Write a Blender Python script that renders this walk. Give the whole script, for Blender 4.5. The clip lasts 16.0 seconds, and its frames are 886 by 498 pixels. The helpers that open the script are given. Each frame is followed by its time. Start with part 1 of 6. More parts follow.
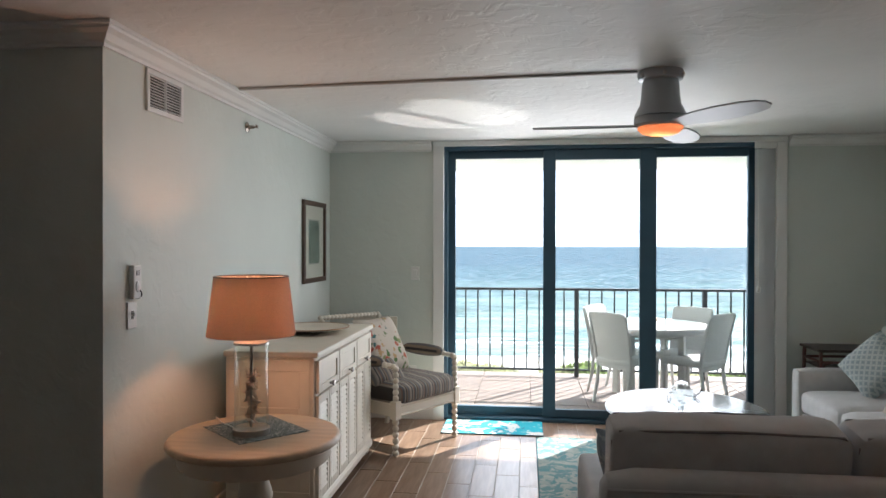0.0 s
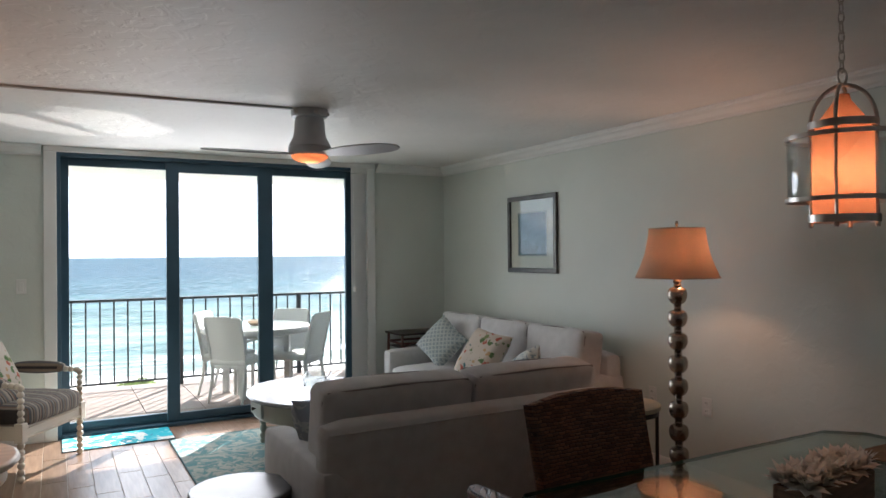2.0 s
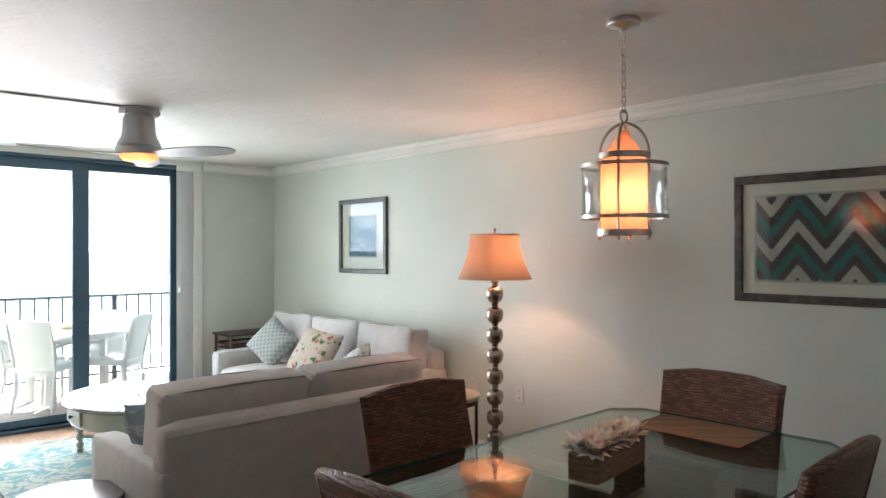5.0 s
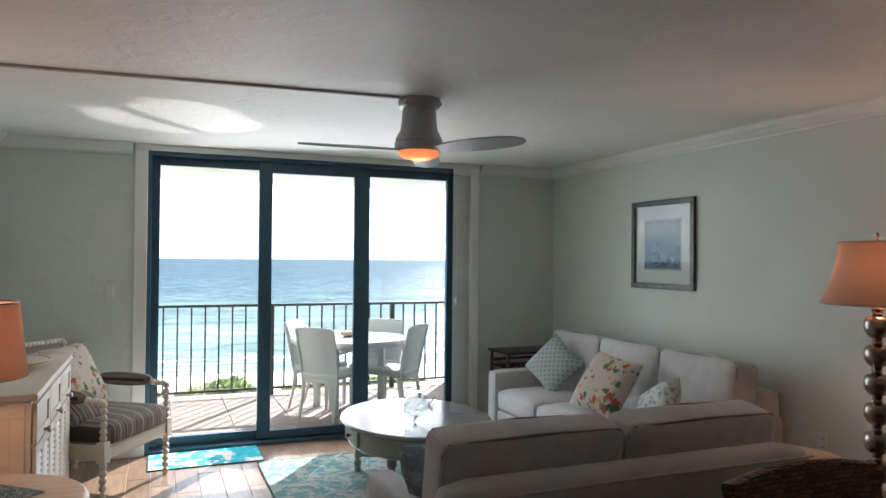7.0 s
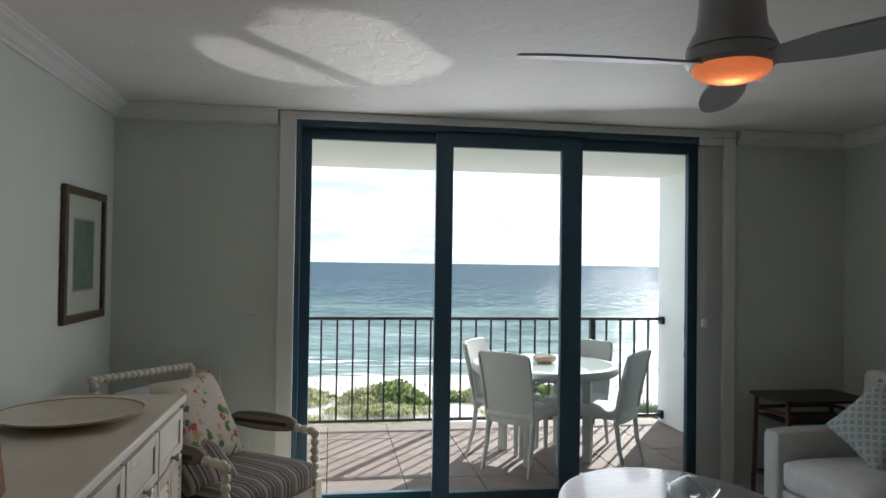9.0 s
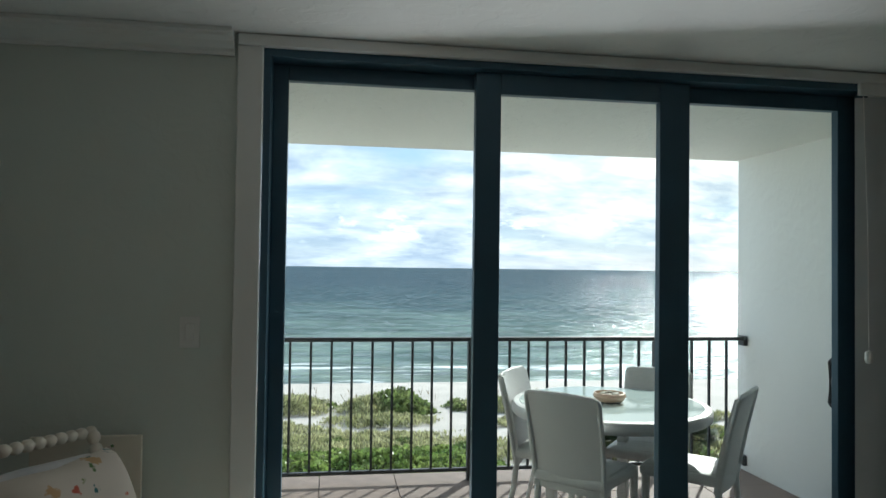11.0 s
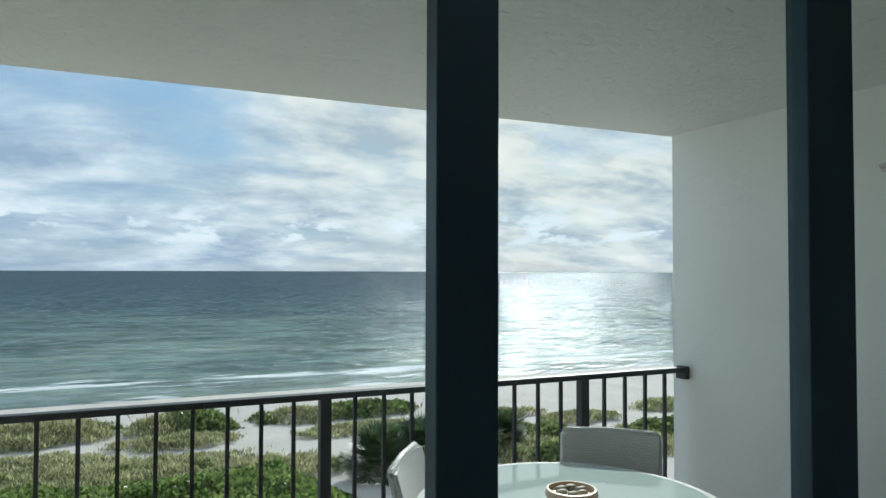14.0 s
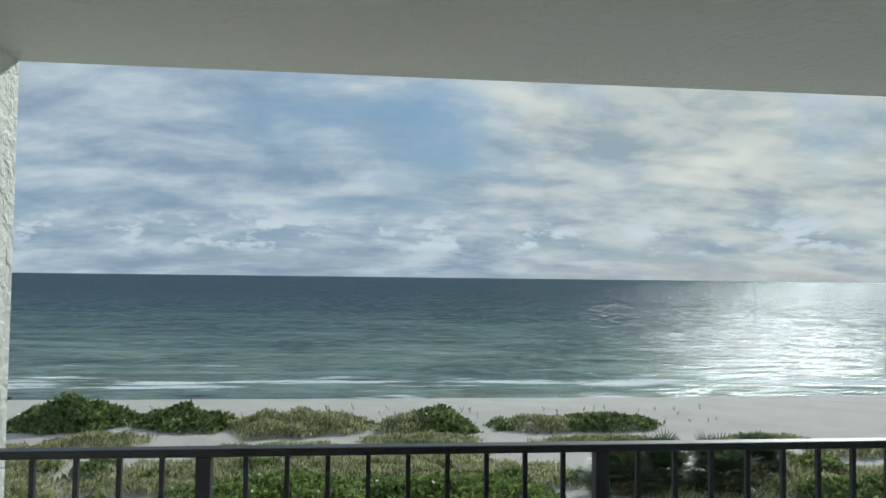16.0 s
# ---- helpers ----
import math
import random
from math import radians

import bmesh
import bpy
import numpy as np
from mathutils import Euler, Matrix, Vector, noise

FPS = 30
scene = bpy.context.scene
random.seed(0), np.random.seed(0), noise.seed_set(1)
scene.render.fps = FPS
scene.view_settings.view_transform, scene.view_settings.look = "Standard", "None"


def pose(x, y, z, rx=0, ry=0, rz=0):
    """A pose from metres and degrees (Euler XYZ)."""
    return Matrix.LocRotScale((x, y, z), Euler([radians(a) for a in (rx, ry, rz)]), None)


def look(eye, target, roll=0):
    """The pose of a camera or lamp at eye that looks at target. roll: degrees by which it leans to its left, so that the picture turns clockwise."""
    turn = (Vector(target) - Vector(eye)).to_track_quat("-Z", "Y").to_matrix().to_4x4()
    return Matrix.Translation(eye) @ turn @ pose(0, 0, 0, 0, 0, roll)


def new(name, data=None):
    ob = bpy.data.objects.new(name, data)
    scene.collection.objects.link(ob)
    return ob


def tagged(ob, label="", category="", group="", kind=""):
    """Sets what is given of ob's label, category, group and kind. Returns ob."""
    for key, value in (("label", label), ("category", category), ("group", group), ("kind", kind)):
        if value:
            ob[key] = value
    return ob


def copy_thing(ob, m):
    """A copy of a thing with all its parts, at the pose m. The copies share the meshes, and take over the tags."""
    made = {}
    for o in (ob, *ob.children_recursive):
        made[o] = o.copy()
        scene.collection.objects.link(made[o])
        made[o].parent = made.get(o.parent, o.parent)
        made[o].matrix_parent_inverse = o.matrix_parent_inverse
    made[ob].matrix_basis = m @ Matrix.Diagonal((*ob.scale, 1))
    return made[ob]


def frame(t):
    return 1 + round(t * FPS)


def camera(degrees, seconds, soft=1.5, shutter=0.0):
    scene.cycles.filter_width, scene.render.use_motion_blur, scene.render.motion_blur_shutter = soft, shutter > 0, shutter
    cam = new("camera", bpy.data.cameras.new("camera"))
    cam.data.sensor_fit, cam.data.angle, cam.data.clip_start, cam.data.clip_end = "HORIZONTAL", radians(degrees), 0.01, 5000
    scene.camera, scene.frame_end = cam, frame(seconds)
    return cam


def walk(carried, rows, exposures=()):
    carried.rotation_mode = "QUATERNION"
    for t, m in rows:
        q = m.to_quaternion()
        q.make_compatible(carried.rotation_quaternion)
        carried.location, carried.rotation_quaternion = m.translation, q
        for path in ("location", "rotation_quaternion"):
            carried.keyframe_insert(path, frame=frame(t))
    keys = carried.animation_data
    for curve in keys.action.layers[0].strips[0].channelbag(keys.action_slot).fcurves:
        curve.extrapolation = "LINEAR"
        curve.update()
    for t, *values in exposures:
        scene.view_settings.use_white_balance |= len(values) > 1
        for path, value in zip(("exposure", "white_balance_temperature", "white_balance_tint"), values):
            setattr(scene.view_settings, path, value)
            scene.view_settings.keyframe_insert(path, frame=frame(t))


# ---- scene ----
cam = camera(64.6, 16.0)
SUN, SKY = 5.0, 0.15
W_GLINT_LAMP = 0.36
W_SKY_FILL = 9.0
W_TABLE, W_FLOOR, W_PEND, W_FAN = 2.5, 1.7, 1.5, 0.30
EXPOSURE = [(0.0, 1.8, 5950, 13), (1.0, 1.75, 5950, 13), (2.0, 1.75, 6000, 14), (2.5, 1.95, 6000, 14), (3.2, 2.45, 6000, 14), (5.3, 3.25, 5900, 12), (5.7, 2.95, 5900, 12), (6.0, 2.45, 5900, 12), (6.5, 1.95, 5900, 12), (7.0, 1.75, 5900, 12), (8.0, 1.3, 5900, 12), (9.0, 0.75, 5950, 12), (9.5, 0.55, 5900, 8), (11.8, 0.05, 5800, 3), (13.0, -0.15, 5750, 2), (14.5, -0.5, 5750, 3), (15.5, -0.55, 5750, 3), (16.0, -0.85, 5800, 4)]
PATH = [
    (0, (1.746, -6.103, 1.533), (1.51, -4.117, 1.521), 0.1),
    (0.5, (1.469, -6.076, 1.529), (1.418, -4.077, 1.521), 0.2),
    (1, (1.253, -6.204, 1.533), (1.522, -4.222, 1.543), 0.1),
    (1.5, (1.101, -6.405, 1.53), (1.792, -4.528, 1.548), -0.3),
    (2, (1.02, -6.638, 1.522), (1.988, -4.888, 1.534), -0.5),
    (2.5, (0.867, -6.816, 1.532), (2.0, -5.168, 1.539), -0.4),
    (3, (0.745, -6.915, 1.528), (2.007, -5.364, 1.533), -0.3),
    (3.2, (0.731, -6.933, 1.517), (2.02, -5.403, 1.524), -0.4),
    (5.3, (0.862, -6.775, 1.556), (2.231, -5.316, 1.559), -0.1),
    (5.5, (0.882, -6.745, 1.544), (2.213, -5.253, 1.56), -0.0),
    (6, (0.964, -6.582, 1.566), (2.069, -4.915, 1.589), 0.3),
    (6.5, (1.033, -6.286, 1.574), (1.942, -4.504, 1.599), 0.5),
    (7, (1.114, -5.966, 1.56), (1.866, -4.113, 1.588), 0.5),
    (7.5, (1.176, -5.568, 1.554), (1.754, -3.654, 1.582), 0.7),
    (8, (1.195, -5.127, 1.55), (1.64, -3.178, 1.58), 0.9),
    (8.5, (1.231, -4.708, 1.542), (1.616, -2.746, 1.577), 0.8),
    (9, (1.245, -4.289, 1.545), (1.561, -2.315, 1.582), 0.8),
    (9.5, (1.2, -3.913, 1.548), (1.487, -1.934, 1.587), 0.9),
    (11.8, (1.412, -2.242, 1.535), (1.79, -0.279, 1.59), 0.5),
    (12, (1.436, -2.104, 1.53), (1.894, -0.158, 1.58), 0.4),
    (12.5, (1.458, -1.771, 1.542), (2.15, 0.105, 1.592), 0.2),
    (13, (1.477, -1.486, 1.528), (2.278, 0.346, 1.585), 0.3),
    (13.5, (1.487, -1.203, 1.56), (2.325, 0.612, 1.618), 0.2),
    (14, (1.456, -0.92, 1.597), (2.295, 0.895, 1.657), 0.2),
    (14.5, (1.501, -0.701, 1.658), (2.25, 1.152, 1.723), 0.2),
    (15, (1.556, -0.556, 1.672), (2.025, 1.387, 1.744), 0.3),
    (15.5, (1.543, -0.475, 1.646), (1.808, 1.506, 1.727), 0.7),
    (16, (1.463, -0.316, 1.648), (1.665, 1.672, 1.725), 0.7),
]
walk(cam, [(t, look(e, g, r)) for t, e, g, r in PATH], EXPOSURE)
SUN_AZ, SUN_EL = 35.7, 29.3
# ---- world, sun, exposure ----
world = bpy.data.worlds.new("world")
scene.world = world
world.use_nodes = True
wn, wl = world.node_tree.nodes, world.node_tree.links
sky = wn.new("ShaderNodeTexSky")
sky.sky_type = "NISHITA"
sky.sun_disc = False
sky.sun_elevation = radians(SUN_EL)
sky.sun_rotation = radians(SUN_AZ)
sky.dust_density = 0.4
sky.air_density = 1.2
sky.ozone_density = 1.5
bg = wn["Background"]
bg.inputs["Strength"].default_value = SKY
wtc = wn.new("ShaderNodeTexCoord")
wsep = wn.new("ShaderNodeSeparateXYZ")
wl.new(wtc.outputs["Generated"], wsep.inputs[0])
# clouds lie on a flat layer: direction over height
wmax = wn.new("ShaderNodeMath"); wmax.operation = "MAXIMUM"; wmax.inputs[1].default_value = 0.0
wl.new(wsep.outputs["Z"], wmax.inputs[0])
wadd = wn.new("ShaderNodeMath"); wadd.inputs[1].default_value = 0.27
wl.new(wmax.outputs[0], wadd.inputs[0])
wdiv = wn.new("ShaderNodeVectorMath"); wdiv.operation = "DIVIDE"
wcomb = wn.new("ShaderNodeCombineXYZ")
for k in (0, 1, 2):
    wl.new(wadd.outputs[0], wcomb.inputs[k])
wl.new(wtc.outputs["Generated"], wdiv.inputs[0])
wl.new(wcomb.outputs[0], wdiv.inputs[1])
wmap = wn.new("ShaderNodeMapping")
wmap.inputs["Scale"].default_value = (0.75, 1.05, 0.0)
wmap.inputs["Rotation"].default_value = (0, 0, radians(4))
wmap.inputs["Location"].default_value = (5.3, 8.2, 0)
wl.new(wdiv.outputs[0], wmap.inputs[0])
wnoise = wn.new("ShaderNodeTexNoise")
wnoise.inputs["Scale"].default_value = 1.6
wnoise.inputs["Detail"].default_value = 9
wnoise.inputs["Roughness"].default_value = 0.62
wnoise.inputs["Distortion"].default_value = 0.25
wl.new(wmap.outputs[0], wnoise.inputs["Vector"])
wramp = wn.new("ShaderNodeValToRGB")
wramp.color_ramp.elements[0].position = 0.30
wramp.color_ramp.elements[1].position = 0.54
wl.new(wnoise.outputs["Fac"], wramp.inputs[0])
wnoise2 = wn.new("ShaderNodeTexNoise")
wnoise2.inputs["Scale"].default_value = 3.8
wnoise2.inputs["Detail"].default_value = 8
wnoise2.inputs["Roughness"].default_value = 0.6
wnoise2.inputs["Distortion"].default_value = 0.2
wl.new(wmap.outputs[0], wnoise2.inputs["Vector"])
cloudcol = wn.new("ShaderNodeValToRGB")
cloudcol.color_ramp.elements[0].position = 0.36
cloudcol.color_ramp.elements[0].color = (3.5, 4.25, 5.3, 1)
cloudcol.color_ramp.elements[1].position = 0.66
cloudcol.color_ramp.elements[1].color = (7.6, 7.8, 8.0, 1)
wl.new(wnoise2.outputs["Fac"], cloudcol.inputs[0])
wmix = wn.new("ShaderNodeMix"); wmix.data_type = "RGBA"
wl.new(wramp.outputs["Color"], wmix.inputs["Factor"])
# pale haze low over the sea
whz = wn.new("ShaderNodeMapRange"); whz.interpolation_type = "SMOOTHSTEP"
whz.inputs["From Min"].default_value = 0.0; whz.inputs["From Max"].default_value = 0.30
whz.inputs["To Min"].default_value = 0.8; whz.inputs["To Max"].default_value = 0.55
wl.new(wsep.outputs["Z"], whz.inputs["Value"])
whm = wn.new("ShaderNodeMix"); whm.data_type = "RGBA"
wl.new(whz.outputs[0], whm.inputs["Factor"]); wl.new(sky.outputs[0], whm.inputs[6]); whm.inputs[7].default_value = (2.3, 3.5, 5.0, 1)
wl.new(whm.outputs[2], wmix.inputs[6])
# cloud is lit warmer towards the sun
wdot = wn.new("ShaderNodeVectorMath"); wdot.operation = "DOT_PRODUCT"
wdot.inputs[1].default_value = (math.sin(radians(SUN_AZ)) * math.cos(radians(SUN_EL)), math.cos(radians(SUN_AZ)) * math.cos(radians(SUN_EL)), math.sin(radians(SUN_EL)))
wl.new(wtc.outputs["Generated"], wdot.inputs[0])
wsun = wn.new("ShaderNodeMapRange"); wsun.interpolation_type = "SMOOTHSTEP"
wsun.inputs["From Min"].default_value = 0.72; wsun.inputs["From Max"].default_value = 1.0
wsun.inputs["To Max"].default_value = 1.0
wl.new(wdot.outputs["Value"], wsun.inputs["Value"])
wwarm = wn.new("ShaderNodeMix"); wwarm.data_type = "RGBA"; wwarm.blend_type = "MULTIPLY"
wl.new(wsun.outputs[0], wwarm.inputs["Factor"]); wl.new(cloudcol.outputs["Color"], wwarm.inputs[6]); wwarm.inputs[7].default_value = (1.35, 1.20, 0.98, 1)
wl.new(wwarm.outputs[2], wmix.inputs[7])
# small cumulus heaps low over the horizon
wmap3 = wn.new("ShaderNodeMapping")
wmap3.inputs["Scale"].default_value = (15, 15, 38)
wl.new(wtc.outputs["Generated"], wmap3.inputs[0])
wnoise3 = wn.new("ShaderNodeTexNoise")
wnoise3.inputs["Scale"].default_value = 1.0
wnoise3.inputs["Detail"].default_value = 9
wnoise3.inputs["Roughness"].default_value = 0.6
wl.new(wmap3.outputs[0], wnoise3.inputs["Vector"])
wlow = wn.new("ShaderNodeMapRange")
wlow.inputs["From Min"].default_value = 0.022
wlow.inputs["From Max"].default_value = 0.046
wlow.interpolation_type = "SMOOTHSTEP"
wl.new(wsep.outputs["Z"], wlow.inputs["Value"])
whi = wn.new("ShaderNodeMapRange")
whi.inputs["From Min"].default_value = 0.065
whi.inputs["From Max"].default_value = 0.098
whi.inputs["To Min"].default_value = 1
whi.inputs["To Max"].default_value = 0
wl.new(wsep.outputs["Z"], whi.inputs["Value"])
wramp3 = wn.new("ShaderNodeValToRGB")
wramp3.color_ramp.elements[0].position = 0.53
wramp3.color_ramp.elements[1].position = 0.615
wl.new(wnoise3.outputs["Fac"], wramp3.inputs[0])
wm1 = wn.new("ShaderNodeMath"); wm1.operation = "MULTIPLY"
wl.new(wlow.outputs[0], wm1.inputs[0]); wl.new(whi.outputs[0], wm1.inputs[1])
wm2 = wn.new("ShaderNodeMath"); wm2.operation = "MULTIPLY"
wl.new(wm1.outputs[0], wm2.inputs[0]); wl.new(wramp3.outputs["Color"], wm2.inputs[1])
wmix3 = wn.new("ShaderNodeMix"); wmix3.data_type = "RGBA"
wl.new(wm2.outputs[0], wmix3.inputs["Factor"])
wl.new(wmix.outputs[2], wmix3.inputs[6])
wmix3.inputs[7].default_value = (8.3, 8.5, 8.6, 1)
wl.new(wmix3.outputs[2], bg.inputs["Color"])

sun = new("sun", bpy.data.lights.new("sun", "SUN"))
sun.data.energy = SUN
sun.data.angle = radians(0.6)
sun.data.color = (1.0, 0.93, 0.82)
sdir = Vector((math.sin(radians(SUN_AZ)) * math.cos(radians(SUN_EL)), math.cos(radians(SUN_AZ)) * math.cos(radians(SUN_EL)), math.sin(radians(SUN_EL))))
sun.matrix_world = look(tuple(sdir * 30), (0, 0, 0))

# area lamp added at the glass door to strengthen the sky's light indoors
sky_fill = new("door_sky_fill", bpy.data.lights.new("door_sky_fill", "AREA"))
sky_fill.data.shape, sky_fill.data.size, sky_fill.data.size_y = "RECTANGLE", 1.90, 2.10
sky_fill.data.energy, sky_fill.data.color = W_SKY_FILL, (1.0, 0.97, 0.95)
sky_fill.matrix_world = look((2.30, -0.12, 1.22), (1.70, -2.12, 1.0))


# ---- mesh helpers ----
def part(name, bm, material, parent=None, label="", smooth=False):
    me = bpy.data.meshes.new(name)
    bmesh.ops.recalc_face_normals(bm, faces=bm.faces)
    if smooth:
        for f in bm.faces:
            f.smooth = True
    bm.to_mesh(me)
    bm.free()
    if material:
        me.materials.append(material)
    if smooth:
        me.set_sharp_from_angle(angle=radians(42))
    ob = new(name, me)
    if parent:
        ob.parent = parent
    if label:
        ob["label"] = label
    return ob


def thing(name, label, category, x=0, y=0, z=0, rz=0, group=""):
    ob = new(name)
    ob.matrix_basis = pose(x, y, z, 0, 0, rz)
    return tagged(ob, label, category, group)


def structure(name, bm, material, label, category, smooth=False):
    return tagged(part(name, bm, material, None, "", smooth), label, category, "", "structure")


def bx(bm, x0, x1, y0, y1, z0, z1, bev=0.0, seg=2, m=None):
    r = bmesh.ops.create_cube(bm, size=1)
    vs = r["verts"]
    for v in vs:
        v.co = Vector((x0 + (v.co.x + 0.5) * (x1 - x0), y0 + (v.co.y + 0.5) * (y1 - y0), z0 + (v.co.z + 0.5) * (z1 - z0)))
    if bev > 0:
        es = list({e for v in vs for e in v.link_edges})
        out = bmesh.ops.bevel(bm, geom=es, offset=bev, segments=seg, profile=0.5, affect="EDGES")
        vs = list({v for f in out["faces"] for v in f.verts} | {v for v in vs if v.is_valid})
    if m is not None:
        bmesh.ops.transform(bm, matrix=m, verts=vs)
    return bm


def box(x0, x1, y0, y1, z0, z1, bev=0.0, seg=2):
    return bx(bmesh.new(), x0, x1, y0, y1, z0, z1, bev, seg)


def lathe(bm, prof, seg=32, x=0.0, y=0.0, z=0.0, sx=1.0, sy=1.0, m=None, closed=True):
    rings = []
    for r, h in prof:
        ring = []
        for k in range(seg):
            a = 2 * math.pi * k / seg
            co = Vector((x + r * sx * math.cos(a), y + r * sy * math.sin(a), z + h))
            ring.append(bm.verts.new(m @ co if m is not None else co))
        rings.append(ring)
    for a, b in zip(rings, rings[1:]):
        for k in range(seg):
            bm.faces.new((a[k], a[(k + 1) % seg], b[(k + 1) % seg], b[k]))
    if closed:
        bm.faces.new(rings[0][::-1])
        bm.faces.new(rings[-1])
    return bm


def tube(bm, pts, r, seg=8, loop=False):
    pts = [Vector(p) for p in pts]
    n = len(pts)
    rings = []
    for i, p in enumerate(pts):
        d = (pts[(i + 1) % n] - pts[i - 1]) if loop else (pts[min(i + 1, n - 1)] - pts[max(i - 1, 0)])
        q = d.normalized().to_track_quat("Z", "Y")
        rad = r[i] if isinstance(r, (list, tuple)) else r
        rings.append([bm.verts.new(p + q @ Vector((rad * math.cos(2 * math.pi * k / seg), rad * math.sin(2 * math.pi * k / seg), 0))) for k in range(seg)])
    pairs = list(zip(rings, rings[1:])) + ([(rings[-1], rings[0])] if loop else [])
    for a, b in pairs:
        for k in range(seg):
            bm.faces.new((a[k], a[(k + 1) % seg], b[(k + 1) % seg], b[k]))
    if not loop:
        bm.faces.new(rings[0][::-1])
        bm.faces.new(rings[-1])
    return bm


def prism(bm, prof, a, b, m):
    """A profile of (u, v) pulled from a to b along w; m turns (u, v, w) into the world."""
    lo = [bm.verts.new(m @ Vector((u, v, a))) for u, v in prof]
    hi = [bm.verts.new(m @ Vector((u, v, b))) for u, v in prof]
    n = len(prof)
    for k in range(n):
        bm.faces.new((lo[k], lo[(k + 1) % n], hi[(k + 1) % n], hi[k]))
    bm.faces.new(lo[::-1])
    bm.faces.new(hi)
    return bm


def soft(bm, cx, cy, cz, hx, hy, hz, r, puff=(0, 0, 0), n=10, m=None, crumple=0.0):
    """A cushion: a rounded block whose faces swell."""
    r = min(r, hx, hy, hz)
    vs = {}

    def vert(i, j, k):
        key = (i, j, k)
        if key not in vs:
            p = Vector((2 * i / n - 1, 2 * j / n - 1, 2 * k / n - 1))
            a = Vector((p.x * hx, p.y * hy, p.z * hz))
            q = Vector((max(-hx + r, min(hx - r, a.x)), max(-hy + r, min(hy - r, a.y)), max(-hz + r, min(hz - r, a.z))))
            d = a - q
            out = q + (d.normalized() * r if d.length > 1e-9 else d)
            out.x += p.x * puff[0] * (1 - p.y ** 2) * (1 - p.z ** 2)
            out.y += p.y * puff[1] * (1 - p.x ** 2) * (1 - p.z ** 2)
            out.z += p.z * puff[2] * (1 - p.x ** 2) * (1 - p.y ** 2)
            if crumple:
                out += noise.noise_vector(out * 7 + Vector((cx * 9, cy * 9, cz * 9))) * crumple
            out += Vector((cx, cy, cz))
            vs[key] = bm.verts.new(m @ out if m is not None else out)
        return vs[key]
    for i in range(n):
        for j in range(n):
            for e in (0, n):
                bm.faces.new((vert(i, j, e), vert(i + 1, j, e), vert(i + 1, j + 1, e), vert(i, j + 1, e)))
                bm.faces.new((vert(i, e, j), vert(i + 1, e, j), vert(i + 1, e, j + 1), vert(i, e, j + 1)))
                bm.faces.new((vert(e, i, j), vert(e, i + 1, j), vert(e, i + 1, j + 1), vert(e, i, j + 1)))
    return bm


def beads(bm, a, b, n, r, seg=12):
    """A turned rod of n beads from a to b."""
    a, b = Vector(a), Vector(b)
    pts, rad = [], []
    for k in range(n):
        for s, f in ((0.04, 0.55), (0.22, 0.9), (0.5, 1.0), (0.78, 0.9), (0.96, 0.55)):
            pts.append(a.lerp(b, (k + s) / n))
            rad.append(r * f)
    return tube(bm, pts, rad, seg)


# ---- materials ----
def mat(name, color, rough=0.6, metal=0.0, var=0.12, scale=6.0, bump=0.0, bump_scale=60.0, detail=6, stretch=(1, 1, 1), second=None, sheen=0.0, coat=0.0, rnd=0.0, spec=0.5):
    m = bpy.data.materials.new(name)
    m.use_nodes = True
    n, l = m.node_tree.nodes, m.node_tree.links
    b = n["Principled BSDF"]
    b.inputs["Roughness"].default_value = rough
    b.inputs["Metallic"].default_value = metal
    b.inputs["Specular IOR Level"].default_value = spec
    b.inputs["Sheen Weight"].default_value = sheen
    b.inputs["Coat Weight"].default_value = coat
    tc = n.new("ShaderNodeTexCoord")
    mp = n.new("ShaderNodeMapping")
    mp.inputs["Scale"].default_value = stretch
    l.new(tc.outputs["Object"], mp.inputs[0])
    no = n.new("ShaderNodeTexNoise")
    no.inputs["Scale"].default_value = scale
    no.inputs["Detail"].default_value = detail
    l.new(mp.outputs[0], no.inputs["Vector"])
    ra = n.new("ShaderNodeValToRGB")
    ra.color_ramp.elements[0].position = 0.3
    ra.color_ramp.elements[1].position = 0.7
    c2 = second or tuple(min(1, c * (1 + var)) for c in color)
    c1 = color if second else tuple(c * (1 - var) for c in color)
    ra.color_ramp.elements[0].color = (*c1, 1)
    ra.color_ramp.elements[1].color = (*c2, 1)
    l.new(no.outputs["Fac"], ra.inputs[0])
    out = ra.outputs["Color"]
    if rnd:
        oi = n.new("ShaderNodeObjectInfo")
        mr = n.new("ShaderNodeMapRange")
        mr.inputs["To Min"].default_value = 1 - rnd
        mr.inputs["To Max"].default_value = 1 + rnd
        l.new(oi.outputs["Random"], mr.inputs["Value"])
        mx = n.new("ShaderNodeVectorMath"); mx.operation = "SCALE"
        l.new(out, mx.inputs[0])
        l.new(mr.outputs[0], mx.inputs["Scale"])
        out = mx.outputs[0]
    l.new(out, b.inputs["Base Color"])
    if bump:
        nb = n.new("ShaderNodeTexNoise")
        nb.inputs["Scale"].default_value = bump_scale
        nb.inputs["Detail"].default_value = 4
        l.new(mp.outputs[0], nb.inputs["Vector"])
        bp = n.new("ShaderNodeBump")
        bp.inputs["Strength"].default_value = bump
        bp.inputs["Distance"].default_value = 0.01
        l.new(nb.outputs["Fac"], bp.inputs["Height"])
        l.new(bp.outputs[0], b.inputs["Normal"])
    return m


def nodes_of(m):
    return m.node_tree.nodes, m.node_tree.links, m.node_tree.nodes["Principled BSDF"]


